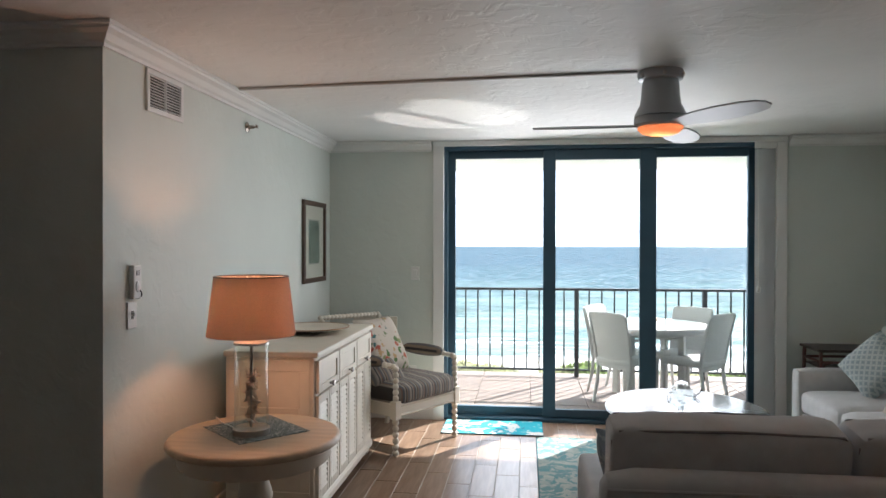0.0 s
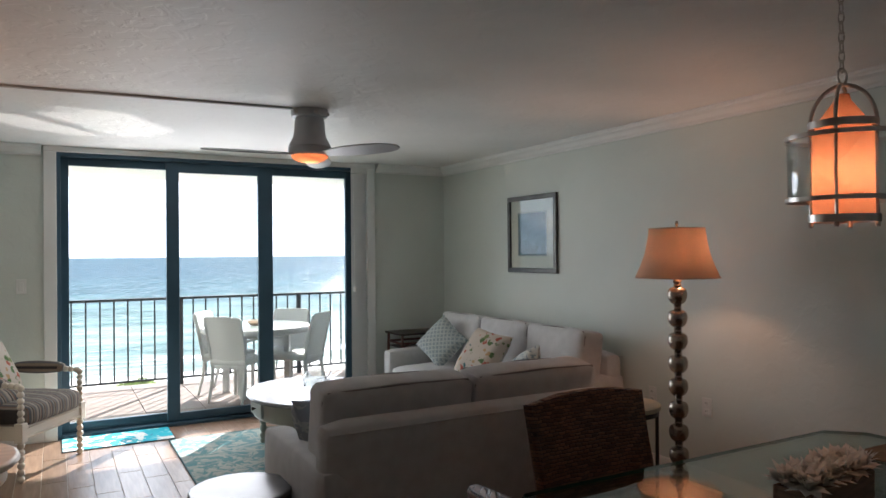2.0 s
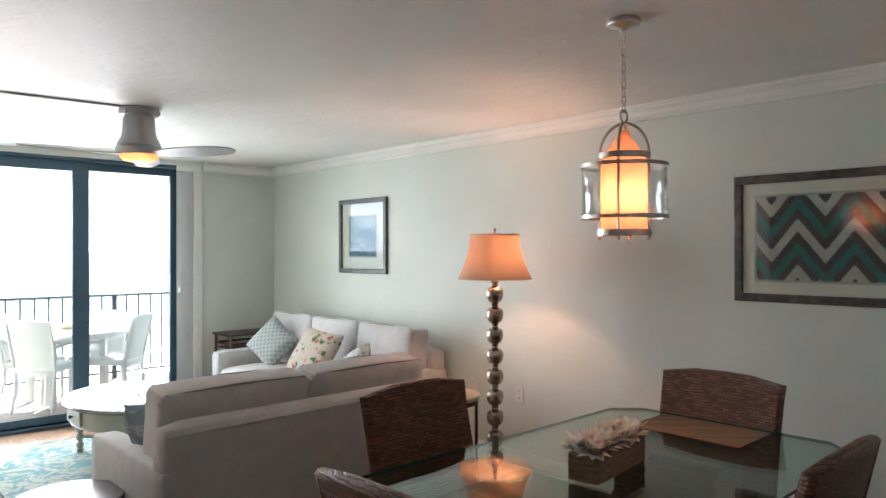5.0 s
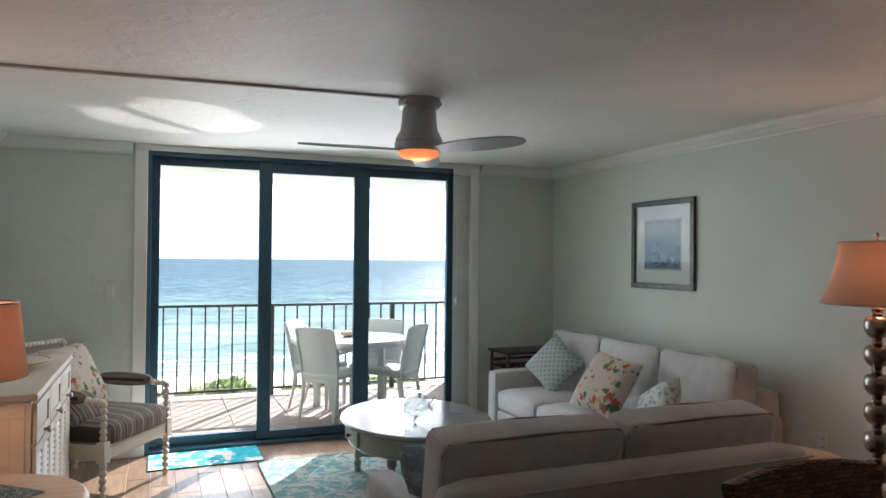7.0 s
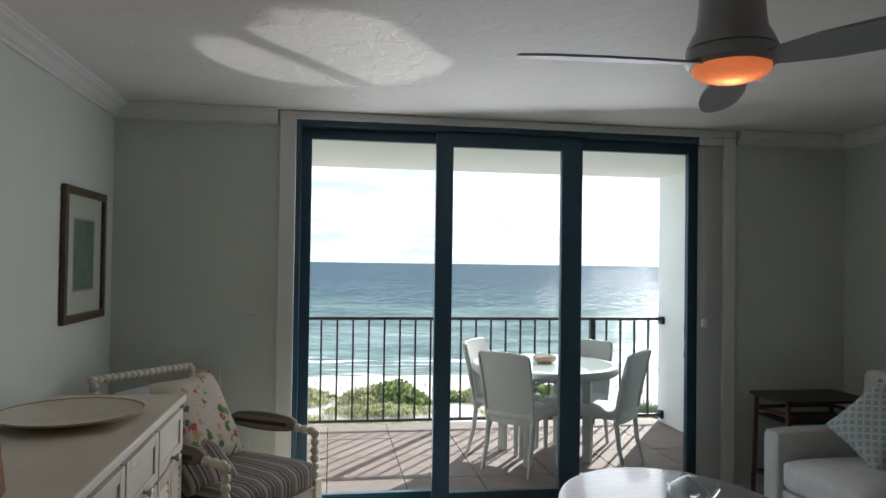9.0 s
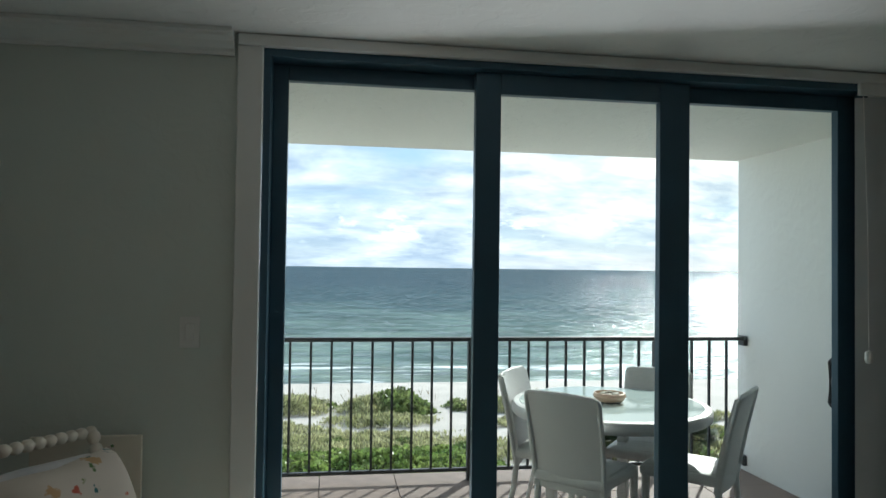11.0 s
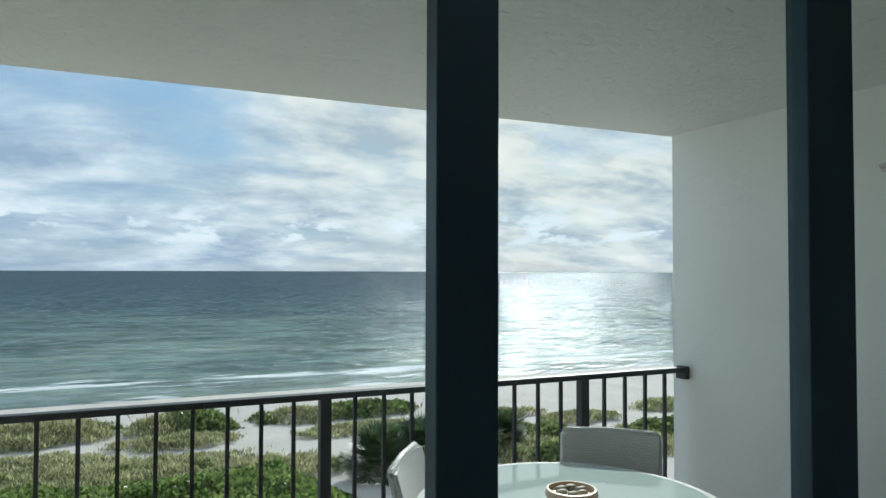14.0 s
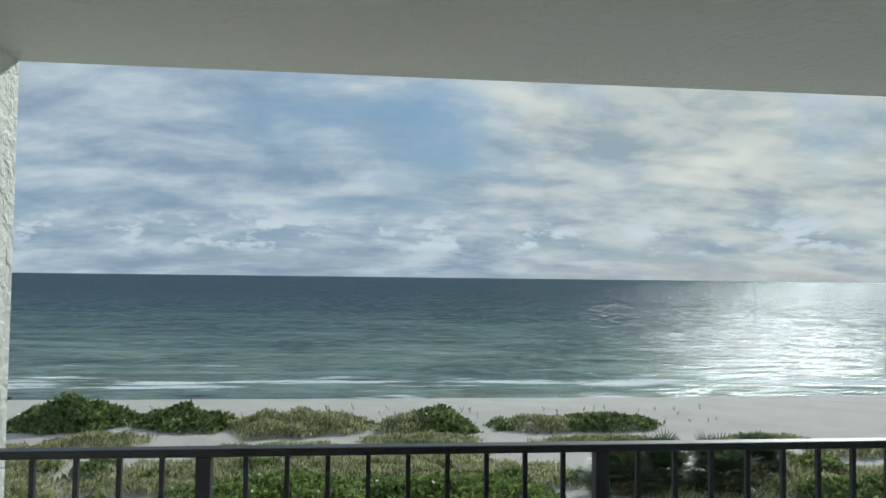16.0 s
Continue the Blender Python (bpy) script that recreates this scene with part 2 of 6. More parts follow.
def plaster(name, color, patchy=1.0, amount=0.5, deep=0.005, lo=0.46, hi=0.56):
    """Knock-down plaster: flat islands and hollows over paint."""
    m = mat(name, color, 0.55, var=0.035, scale=1.7)
    n, l, b = nodes_of(m)
    tc = n.new("ShaderNodeTexCoord")
    n1 = n.new("ShaderNodeTexNoise")
    n1.inputs["Scale"].default_value = 11 * patchy
    n1.inputs["Detail"].default_value = 5
    n1.inputs["Distortion"].default_value = 0.6
    l.new(tc.outputs["Object"], n1.inputs["Vector"])
    r1 = n.new("ShaderNodeValToRGB")
    r1.color_ramp.elements[0].position = lo
    r1.color_ramp.elements[1].position = hi
    l.new(n1.outputs["Fac"], r1.inputs[0])
    n2 = n.new("ShaderNodeTexNoise")
    n2.inputs["Scale"].default_value = 90
    l.new(tc.outputs["Object"], n2.inputs["Vector"])
    ad = n.new("ShaderNodeMath"); ad.operation = "MULTIPLY_ADD"
    ad.inputs[1].default_value = 0.18
    l.new(n2.outputs["Fac"], ad.inputs[0])
    l.new(r1.outputs["Color"], ad.inputs[2])
    bp = n.new("ShaderNodeBump")
    bp.inputs["Strength"].default_value = amount
    bp.inputs["Distance"].default_value = deep
    l.new(ad.outputs[0], bp.inputs["Height"])
    l.new(bp.outputs[0], b.inputs["Normal"])
    return m


def weave(name, color, dark, size=0.016, rough=0.6, depth=0.5, coords="Object", second=0.6):
    """Crossing strands, as in woven cane."""
    m = mat(name, color, rough, var=0.1, scale=9)
    n, l, b = nodes_of(m)
    tc = n.new("ShaderNodeTexCoord")
    sp = n.new("ShaderNodeSeparateXYZ")
    l.new(tc.outputs[coords], sp.inputs[0])
    su = n.new("ShaderNodeMath"); su.operation = "ADD"
    l.new(sp.outputs["X"], su.inputs[0]); l.new(sp.outputs["Y"], su.inputs[1])
    cb = n.new("ShaderNodeCombineXYZ")
    l.new(su.outputs[0], cb.inputs["X"]); l.new(sp.outputs["Z"], cb.inputs["Y"])
    un = n.new("ShaderNodeTexNoise"); un.inputs["Scale"].default_value = 0.35 / size
    l.new(tc.outputs[coords], un.inputs["Vector"])
    sway = n.new("ShaderNodeVectorMath"); sway.operation = "MULTIPLY_ADD"; sway.inputs[1].default_value = (size * 0.9, size * 0.9, 0)
    l.new(un.outputs["Color"], sway.inputs[0]); l.new(cb.outputs[0], sway.inputs[2])
    br = n.new("ShaderNodeTexBrick")
    br.inputs["Scale"].default_value = 1.0
    br.inputs["Brick Width"].default_value = size * 1.7
    br.inputs["Row Height"].default_value = size * 0.7
    br.inputs["Mortar Size"].default_value = size * 0.13
    br.inputs["Mortar Smooth"].default_value = 0.8
    br.inputs["Color1"].default_value = (*color, 1)
    br.inputs["Color2"].default_value = (*[c * second for c in color], 1)
    br.inputs["Mortar"].default_value = (*dark, 1)
    l.new(sway.outputs[0], br.inputs["Vector"])
    l.new(br.outputs["Color"], b.inputs["Base Color"])
    iv = n.new("ShaderNodeMath"); iv.operation = "SUBTRACT"; iv.inputs[0].default_value = 1
    l.new(br.outputs["Fac"], iv.inputs[1])
    bp = n.new("ShaderNodeBump")
    bp.inputs["Strength"].default_value = depth
    bp.inputs["Distance"].default_value = 0.006
    l.new(iv.outputs[0], bp.inputs["Height"])
    l.new(bp.outputs[0], b.inputs["Normal"])
    return m


def clear(name, tint=(1, 1, 1), rough=0.0, gloss=0.04):
    """A clear pane: light goes straight through, with a Fresnel gloss."""
    m = bpy.data.materials.new(name)
    m.use_nodes = True
    n, l = m.node_tree.nodes, m.node_tree.links
    n.remove(n["Principled BSDF"])
    tr = n.new("ShaderNodeBsdfTransparent")
    tr.inputs["Color"].default_value = (*tint, 1)
    gl = n.new("ShaderNodeBsdfGlossy")
    gl.inputs["Roughness"].default_value = rough
    lw = n.new("ShaderNodeLayerWeight")
    lw.inputs["Blend"].default_value = 0.5
    pw = n.new("ShaderNodeMath"); pw.operation = "POWER"; pw.inputs[1].default_value = 5
    l.new(lw.outputs["Facing"], pw.inputs[0])
    fr = n.new("ShaderNodeMath"); fr.operation = "MULTIPLY_ADD"; fr.inputs[1].default_value = 0.9; fr.inputs[2].default_value = gloss
    l.new(pw.outputs[0], fr.inputs[0])
    mx = n.new("ShaderNodeMixShader")
    l.new(fr.outputs[0], mx.inputs[0])
    l.new(tr.outputs[0], mx.inputs[1])
    l.new(gl.outputs[0], mx.inputs[2])
    l.new(mx.outputs[0], n["Material Output"].inputs["Surface"])
    return m


def shade_cloth(name, color, strength):
    """Lamp cloth that lets light through, with a weave."""
    m = bpy.data.materials.new(name)
    m.use_nodes = True
    n, l = m.node_tree.nodes, m.node_tree.links
    n.remove(n["Principled BSDF"])
    d = n.new("ShaderNodeBsdfDiffuse")
    t = n.new("ShaderNodeBsdfTranslucent")
    tc = n.new("ShaderNodeTexCoord")
    mp = n.new("ShaderNodeMapping"); mp.inputs["Scale"].default_value = (1, 1, 6)
    no = n.new("ShaderNodeTexNoise"); no.inputs["Scale"].default_value = 120
    l.new(tc.outputs["Object"], mp.inputs[0]); l.new(mp.outputs[0], no.inputs["Vector"])
    ra = n.new("ShaderNodeValToRGB")
    ra.color_ramp.elements[0].color = (*[c * 0.6 for c in color], 1)
    ra.color_ramp.elements[1].color = (*color, 1)
    l.new(no.outputs["Fac"], ra.inputs[0])
    l.new(ra.outputs[0], d.inputs["Color"]); l.new(ra.outputs[0], t.inputs["Color"])
    mx = n.new("ShaderNodeMixShader"); mx.inputs[0].default_value = strength
    l.new(d.outputs[0], mx.inputs[1]); l.new(t.outputs[0], mx.inputs[2])
    l.new(mx.outputs[0], n["Material Output"].inputs["Surface"])
    return m


M_wall = plaster("wall_paint", (0.66, 0.70, 0.645), 1.0, 0.13)
M_ceil = plaster("ceiling_plaster", (0.84, 0.83, 0.80), 0.85, 0.3)
M_stucco = plaster("white_stucco", (0.86, 0.88, 0.84), 1.1, 0.2)
M_rough = plaster("rough_stucco", (0.74, 0.76, 0.71), 1.9, 0.55, 0.016, 0.35, 0.7)
M_white = mat("white_trim", (0.80, 0.80, 0.77), 0.4, var=0.03, scale=3)
M_cream = mat("cream_paint", (0.74, 0.68, 0.57), 0.42, var=0.06, scale=5, bump=0.05, bump_scale=40)
M_frame = mat("dark_blue_aluminium", (0.045, 0.10, 0.145), 0.42, 0.1, var=0.1, scale=4)
M_rail = mat("rail_paint", (0.045, 0.05, 0.055), 0.5, 0.2, var=0.2, scale=12, bump=0.1)
M_glass = clear("window_glass", (0.97, 0.985, 0.98), 0.0, 0.02)
M_plank = mat("plank_tile", (0.17, 0.105, 0.065), 0.32, var=0.3, scale=5, stretch=(7, 0.7, 1), second=(0.30, 0.20, 0.135), bump=0.12, bump_scale=25, rnd=0.2)
M_grout = mat("grout", (0.50, 0.46, 0.40), 0.9, var=0.1, scale=20)
M_paver = mat("balcony_paver", (0.235, 0.178, 0.15), 0.75, var=0.15, scale=9, bump=0.2, bump_scale=90, rnd=0.08)
M_joint = mat("paver_joint", (0.18, 0.14, 0.118), 0.9)

# ---- the room ----
XR, XL, YB, H = 4.705, -1.9, -8.3, 2.44
structure("floor", box(XL - 0.1, XR + 0.15, YB - 0.1, 0.20, -0.15, -0.004), M_grout, "pale grout bed under wood-look floor tiles", "floor")
structure("ceiling", box(XL - 0.1, XR + 0.15, YB - 0.1, 0.30, H, H + 0.2), M_ceil, "off-white ceiling with hand-trowelled plaster texture", "ceiling")
structure("wall_left", box(-0.15, 0, -3.38, 0.0, -0.004, H), M_wall, "sage green plastered wall behind the dresser", "wall")
structure("wall_corner", box(XL, -0.15, -3.38, -3.23, -0.004, H), M_wall, "sage green plastered wall of the hall corner", "wall")
# unseen closing walls, made white so they bounce light back into the room
structure("wall_hall", box(XL - 0.12, XL, YB, -3.23, -0.004, H), M_white, "plain unseen wall of the hall, white to bounce light", "wall")
structure("wall_back", box(XL - 0.12, XR + 0.15, YB - 0.12, YB, -0.004, H), M_white, "plain unseen wall at the far end, white to bounce light", "wall")
structure("wall_right", box(XR, XR + 0.15, YB, 0.15, -0.004, H), M_wall, "sage green plastered wall with framed pictures", "wall")
bm = bmesh.new()
bx(bm, -0.15, 0.97, 0.0, 0.15, -0.004, H)
bx(bm, 3.80, XR, 0.0, 0.15, -0.004, H)
bx(bm, 0.97, 3.80, 0.004, 0.15, 2.42, H)
structure("wall_window", bm, M_wall, "sage green wall around the sliding glass door", "wall")

# crown moulding: cove profile
crown = [(0, 0), (0.014, 0), (0.016, 0.014), (0.03, 0.022), (0.05, 0.045), (0.075, 0.058), (0.078, 0.068), (0.088, 0.072), (0.088, 0.0865), (0, 0.0865)]


def crown_path(name, stops):
    """The profile carried along wall corners: each stop is a corner and the way the profile steps out there."""
    bm = bmesh.new()
    rings = [[bm.verts.new((x + ox * (u + 0.001), y + oy * (u + 0.001), 2.352 + v)) for u, v in crown] for x, y, ox, oy in stops]
    n = len(crown)
    for p, q in zip(rings, rings[1:]):
        for k in range(n):
            bm.faces.new((p[k], p[(k + 1) % n], q[(k + 1) % n], q[k]))
    bm.faces.new(rings[0][::-1])
    bm.faces.new(rings[-1])
    structure(name, bm, M_white, "white crown moulding along the ceiling", "moulding")


crown_path("crown_left", [(XL, -3.38, 0, -1), (0, -3.38, 1, -1), (0, 0, 1, -1), (0.92, 0, 0, -1)])
crown_path("crown_right", [(3.90, 0, 0, -1), (XR, 0, -1, -1), (XR, YB, -1, 0)])

# baseboards
base = [(0, 0), (0.016, 0), (0.016, 0.085), (0.011, 0.1), (0, 0.1)]


def base_run(name, a, b, ux, uy, wx, wy, ox, oy):
    m = Matrix(((ux, 0, wx, ox), (uy, 0, wy, oy), (0, 1, 0, 0.001), (0, 0, 0, 1)))
    structure(name, prism(bmesh.new(), base, a, b, m), M_white, "white painted baseboard", "baseboard")


base_run("baseboard_left", -3.38, 0.0, 1, 0, 0, 1, 0.001, 0)
base_run("baseboard_right", YB, 0.0, -1, 0, 0, 1, XR - 0.001, 0)
base_run("baseboard_window_left", 0.0, 0.94, 0, -1, 1, 0, 0, -0.001)
base_run("baseboard_window_right", 3.89, XR, 0, -1, 1, 0, 0, -0.001)
base_run("baseboard_corner", XL, 0.0, 0, -1, 1, 0, 0, -3.381)

# door surround
trim = tagged(new("door_trim"), "white wooden surround of the sliding glass door", "trim", "", "structure")
part("side_board", box(0.935, 1.030, -0.028, 0.0, 0.0, 2.391, 0.004), M_white, trim)
part("side_board", box(3.80, 3.885, -0.028, 0.0, 0.0, 2.391, 0.004), M_white, trim)
part("head_board", box(0.935, 3.885, -0.034, 0.0, 2.392, 2.437, 0.004), M_white, trim)
part("reveal", box(3.732, 3.799, 0.06, 0.15, 0.0, 2.36), M_white, trim)

# sliding door: frame, three panels, panes
door = tagged(new("sliding_door"), "three-panel sliding glass door in dark navy aluminium frame", "sliding door", "", "structure")
part("jamb", box(1.030, 1.060, 0.0, 0.16, 0.0, 2.37, 0.003), M_frame, door)
part("jamb", box(3.700, 3.730, 0.05, 0.16, 0.0, 2.37, 0.003), M_frame, door)
part("head_rail", box(1.030, 3.730, 0.001, 0.161, 2.362, 2.415, 0.003), M_frame, door)
bm = box(1.030, 3.730, -0.002, 0.162, 0.0, 0.03, 0.003)
bx(bm, 1.06, 3.70, 0.085, 0.092, 0.03, 0.045)
part("sill_track", bm, M_frame, door)
for x0, x1, a, b, y, zt in ((1.060, 2.000, 1.121, 1.928, 0.118, 2.296), (1.891, 2.849, 1.999, 2.711, 0.066, 2.272), (2.765, 3.70, 2.835, 3.612, 0.118, 2.290)):
    panel = part("door_panel", bx(bmesh.new(), x0, a, y - 0.022, y + 0.022, 0.04, 2.36, 0.003), M_frame, door)
    part("stile", box(b, x1, y - 0.022, y + 0.022, 0.04, 2.36, 0.003), M_frame, panel)
    part("top_bar", box(a, b, y - 0.021, y + 0.021, zt, 2.36, 0.003), M_frame, panel)
    part("bottom_bar", box(a, b, y - 0.021, y + 0.021, 0.04, 0.105, 0.003), M_frame, panel)
    pane = part("pane", box(a, b, y - 0.003, y + 0.003, 0.105, zt), M_glass, panel, "clear glass pane")
    pane.visible_shadow = False
bm = bmesh.new()
tube(bm, [(3.65, 0.137, 0.915), (3.65, 0.185, 0.915), (3.65, 0.195, 0.925), (3.65, 0.195, 1.115), (3.65, 0.185, 1.125), (3.65, 0.137, 1.125)], 0.012, 8)
M_black = mat("black_plastic", (0.012, 0.012, 0.014), 0.35)
part("pull_handle", bm, M_black, door, "black pull handle")

# ---- balcony ----
structure("balcony_floor", box(0.0, 4.70, 0.20, 2.50, -0.25, -0.035), M_joint, "concrete balcony slab under square pavers", "floor")
structure("balcony_ceiling", box(0.0, 4.70, 0.30, 2.42, 2.43, 2.63), M_rough, "pale stuccoed underside of the balcony above", "ceiling")
structure("balcony_wall_right", box(4.535, 4.72, 0.15, 2.385, -0.035, 2.43), M_stucco, "white stuccoed side wall of the balcony", "wall")
structure("balcony_wall_left", box(0.0, 0.145, 0.15, 2.415, -0.035, 2.43), M_rough, "white stuccoed end wall of the balcony", "wall")
bm = bmesh.new()
bx(bm, -14, 0.0, 0.16, 0.4, -11, 14)
bx(bm, 4.72, 18, 0.16, 0.4, -11, 14)
bx(bm, 0.0, 4.72, 0.35, 2.40, 2.64, 14)
bx(bm, 0.0, 4.72, 0.35, 2.40, -11, -0.26)
structure("building_front", bm, M_stucco, "stuccoed outer wall of the apartment building", "facade")

rail = tagged(new("balcony_railing"), "dark painted metal balcony railing with thin balusters", "railing", "", "structure")
part("top_rail", box(0.15, 4.53, 2.262, 2.318, 0.995, 1.025, 0.005), M_rail, rail)
part("bottom_rail", box(0.15, 4.53, 2.273, 2.307, 0.045, 0.07, 0.004), M_rail, rail)
part("wall_bracket", box(4.50, 4.534, 2.25, 2.33, 0.955, 1.03, 0.004), M_rail, rail)
part("wall_bracket", box(4.505, 4.534, 2.255, 2.325, 0.02, 0.10, 0.004), M_rail, rail)
STEP = 0.1457
bal = None
for k in range(-5, 26):
    x = 0.88 + k * STEP
    if x > 4.50:
        break
    if k % 10 == 0:
        part("post", box(x - 0.026, x + 0.026, 2.264, 2.316, -0.035, 0.995, 0.003), M_rail, rail)
    elif bal is None:
        bal = part("baluster", box(-0.0085, 0.0085, 2.2815, 2.2985, 0.07, 0.995), M_rail, rail)
        bal.location.x = x
    else:
        o = new("baluster", bal.data)
        o.parent = rail
        o.location.x = x

# ---- beach and sea ----
M_sand = mat("beach_sand", (0.50, 0.46, 0.41), 0.9, var=0.10, scale=0.35, bump=0.3, bump_scale=3, detail=8)
bm = bmesh.new()
xs = [-4900, -900, -300, -120, -80, -60, -45, -32, -22, -14, -7, 0, 7, 14, 22, 32, 45, 60, 80, 120, 300, 900, 4900]
ys = [-4900, -600, -60, 0, 14, 22, 30, 36, 42, 47, 52, 57, 62, 66, 70, 76, 90, 200, 4900]
grid = {}
for i, x in enumerate(xs):
    for j, y in enumerate(ys):
        z = -9.6 if y < 60 else -9.6 - 0.09 * min(y - 60, 40)
        if 14 < y < 66:
            z += 0.5 * noise.noise(Vector((x * 0.09, y * 0.11, 3.0)))
        grid[i, j] = bm.verts.new((x, y, z))
for i in range(len(xs) - 1):
    for j in range(len(ys) - 1):
        bm.faces.new((grid[i, j], grid[i + 1, j], grid[i + 1, j + 1], grid[i, j + 1]))
structure("ground", bm, M_sand, "pale sandy beach and dune ground", "ground", True)

M_sea = bpy.data.materials.new("sea_water")
M_sea.use_nodes = True
n, l, b = nodes_of(M_sea)
tc = n.new("ShaderNodeTexCoord")
sp = n.new("ShaderNodeSeparateXYZ")
l.new(tc.outputs["Object"], sp.inputs[0])
wob = n.new("ShaderNodeTexNoise"); wob.inputs["Scale"].default_value = 0.035; wob.inputs["Detail"].default_value = 3
l.new(tc.outputs["Object"], wob.inputs["Vector"])
off = n.new("ShaderNodeMath"); off.operation = "MULTIPLY_ADD"; off.inputs[1].default_value = 14.0
l.new(wob.outputs["Fac"], off.inputs[0]); l.new(sp.outputs["Y"], off.inputs[2])
dep = n.new("ShaderNodeMapRange"); dep.inputs["From Min"].default_value = 70; dep.inputs["From Max"].default_value = 470
l.new(off.outputs[0], dep.inputs["Value"])
dr = n.new("ShaderNodeValToRGB")
dr.color_ramp.elements[0].color = (0.20, 0.25, 0.21, 1)
dr.color_ramp.elements[1].color = (0.026, 0.055, 0.07, 1)
e = dr.color_ramp.elements.new(0.14); e.color = (0.105, 0.155, 0.138, 1)
e = dr.color_ramp.elements.new(0.4); e.color = (0.043, 0.080, 0.088, 1)
# streaks of wind and swell: their light and dark put into the colour
sm = n.new("ShaderNodeMapping"); sm.inputs["Scale"].default_value = (0.02, 0.045, 1)
l.new(tc.outputs["Object"], sm.inputs[0])
st = n.new("ShaderNodeTexNoise"); st.inputs["Scale"].default_value = 1.0; st.inputs["Detail"].default_value = 9; st.inputs["Roughness"].default_value = 0.7
l.new(sm.outputs[0], st.inputs["Vector"])
sa = n.new("ShaderNodeMath"); sa.operation = "MULTIPLY_ADD"; sa.inputs[1].default_value = -0.9
l.new(st.outputs["Fac"], sa.inputs[0]); l.new(dep.outputs[0], sa.inputs[2])
sb2 = n.new("ShaderNodeMath"); sb2.inputs[1].default_value = 0.45
l.new(sa.outputs[0], sb2.inputs[0])
l.new(sb2.outputs[0], dr.inputs[0])
# breaking foam in lines along the shore
fm = n.new("ShaderNodeMapping"); fm.inputs["Scale"].default_value = (0.09, 0.5, 1)
l.new(tc.outputs["Object"], fm.inputs[0])
fn = n.new("ShaderNodeTexNoise"); fn.inputs["Scale"].default_value = 1.0; fn.inputs["Detail"].default_value = 7; fn.inputs["Roughness"].default_value = 0.65
l.new(fm.outputs[0], fn.inputs["Vector"])
wv = n.new("ShaderNodeMath"); wv.operation = "MULTIPLY"; wv.inputs[1].default_value = 0.46
l.new(off.outputs[0], wv.inputs[0])
sn = n.new("ShaderNodeMath"); sn.operation = "SINE"
l.new(wv.outputs[0], sn.inputs[0])
near = n.new("ShaderNodeMapRange"); near.inputs["From Min"].default_value = 74; near.inputs["From Max"].default_value = 122
near.inputs["To Min"].default_value = 0.20; near.inputs["To Max"].default_value = -0.32
l.new(off.outputs[0], near.inputs["Value"])
f1 = n.new("ShaderNodeMath"); f1.operation = "MULTIPLY_ADD"; f1.inputs[1].default_value = 0.13
l.new(sn.outputs[0], f1.inputs[0]); l.new(fn.outputs["Fac"], f1.inputs[2])
f2 = n.new("ShaderNodeMath"); f2.operation = "ADD"
l.new(f1.outputs[0], f2.inputs[0]); l.new(near.outputs[0], f2.inputs[1])
fr = n.new("ShaderNodeValToRGB"); fr.color_ramp.elements[0].position = 0.645; fr.color_ramp.elements[1].position = 0.73
l.new(f2.outputs[0], fr.inputs[0])
mx = n.new("ShaderNodeMix"); mx.data_type = "RGBA"
# fine wave shading put into the body colour, since the gloss shows little
fm2 = n.new("ShaderNodeMapping"); fm2.inputs["Scale"].default_value = (0.055, 0.16, 1)
l.new(tc.outputs["Object"], fm2.inputs[0])
fw = n.new("ShaderNodeTexNoise"); fw.inputs["Scale"].default_value = 1.0; fw.inputs["Detail"].default_value = 9; fw.inputs["Roughness"].default_value = 0.75
l.new(fm2.outputs[0], fw.inputs["Vector"])
fwr = n.new("ShaderNodeMapRange"); fwr.inputs["From Min"].default_value = 0.38; fwr.inputs["From Max"].default_value = 0.62
fwr.inputs["To Min"].default_value = 0.62; fwr.inputs["To Max"].default_value = 1.45
l.new(fw.outputs["Fac"], fwr.inputs["Value"])
fws = n.new("ShaderNodeVectorMath"); fws.operation = "SCALE"
l.new(dr.outputs[0], fws.inputs[0]); l.new(fwr.outputs[0], fws.inputs["Scale"])
l.new(fr.outputs[0], mx.inputs["Factor"]); l.new(fws.outputs[0], mx.inputs[6]); mx.inputs[7].default_value = (0.72, 0.75, 0.74, 1)
bp_last = None
for sc, st, di, stretch in ((0.055, 1.0, 2.2, (0.5, 1.6, 1)), (0.3, 1.0, 1.2, (0.5, 1.5, 1)), (1.7, 0.9, 0.22, (0.8, 1.3, 1))):
    mp = n.new("ShaderNodeMapping"); mp.inputs["Scale"].default_value = stretch
    l.new(tc.outputs["Object"], mp.inputs[0])
    wn1 = n.new("ShaderNodeTexNoise"); wn1.inputs["Scale"].default_value = sc; wn1.inputs["Detail"].default_value = 5
    l.new(mp.outputs[0], wn1.inputs["Vector"])
    bp = n.new("ShaderNodeBump"); bp.inputs["Strength"].default_value = st; bp.inputs["Distance"].default_value = di
    l.new(wn1.outputs["Fac"], bp.inputs["Height"])
    if bp_last:
        l.new(bp_last.outputs[0], bp.inputs["Normal"])
    bp_last = bp
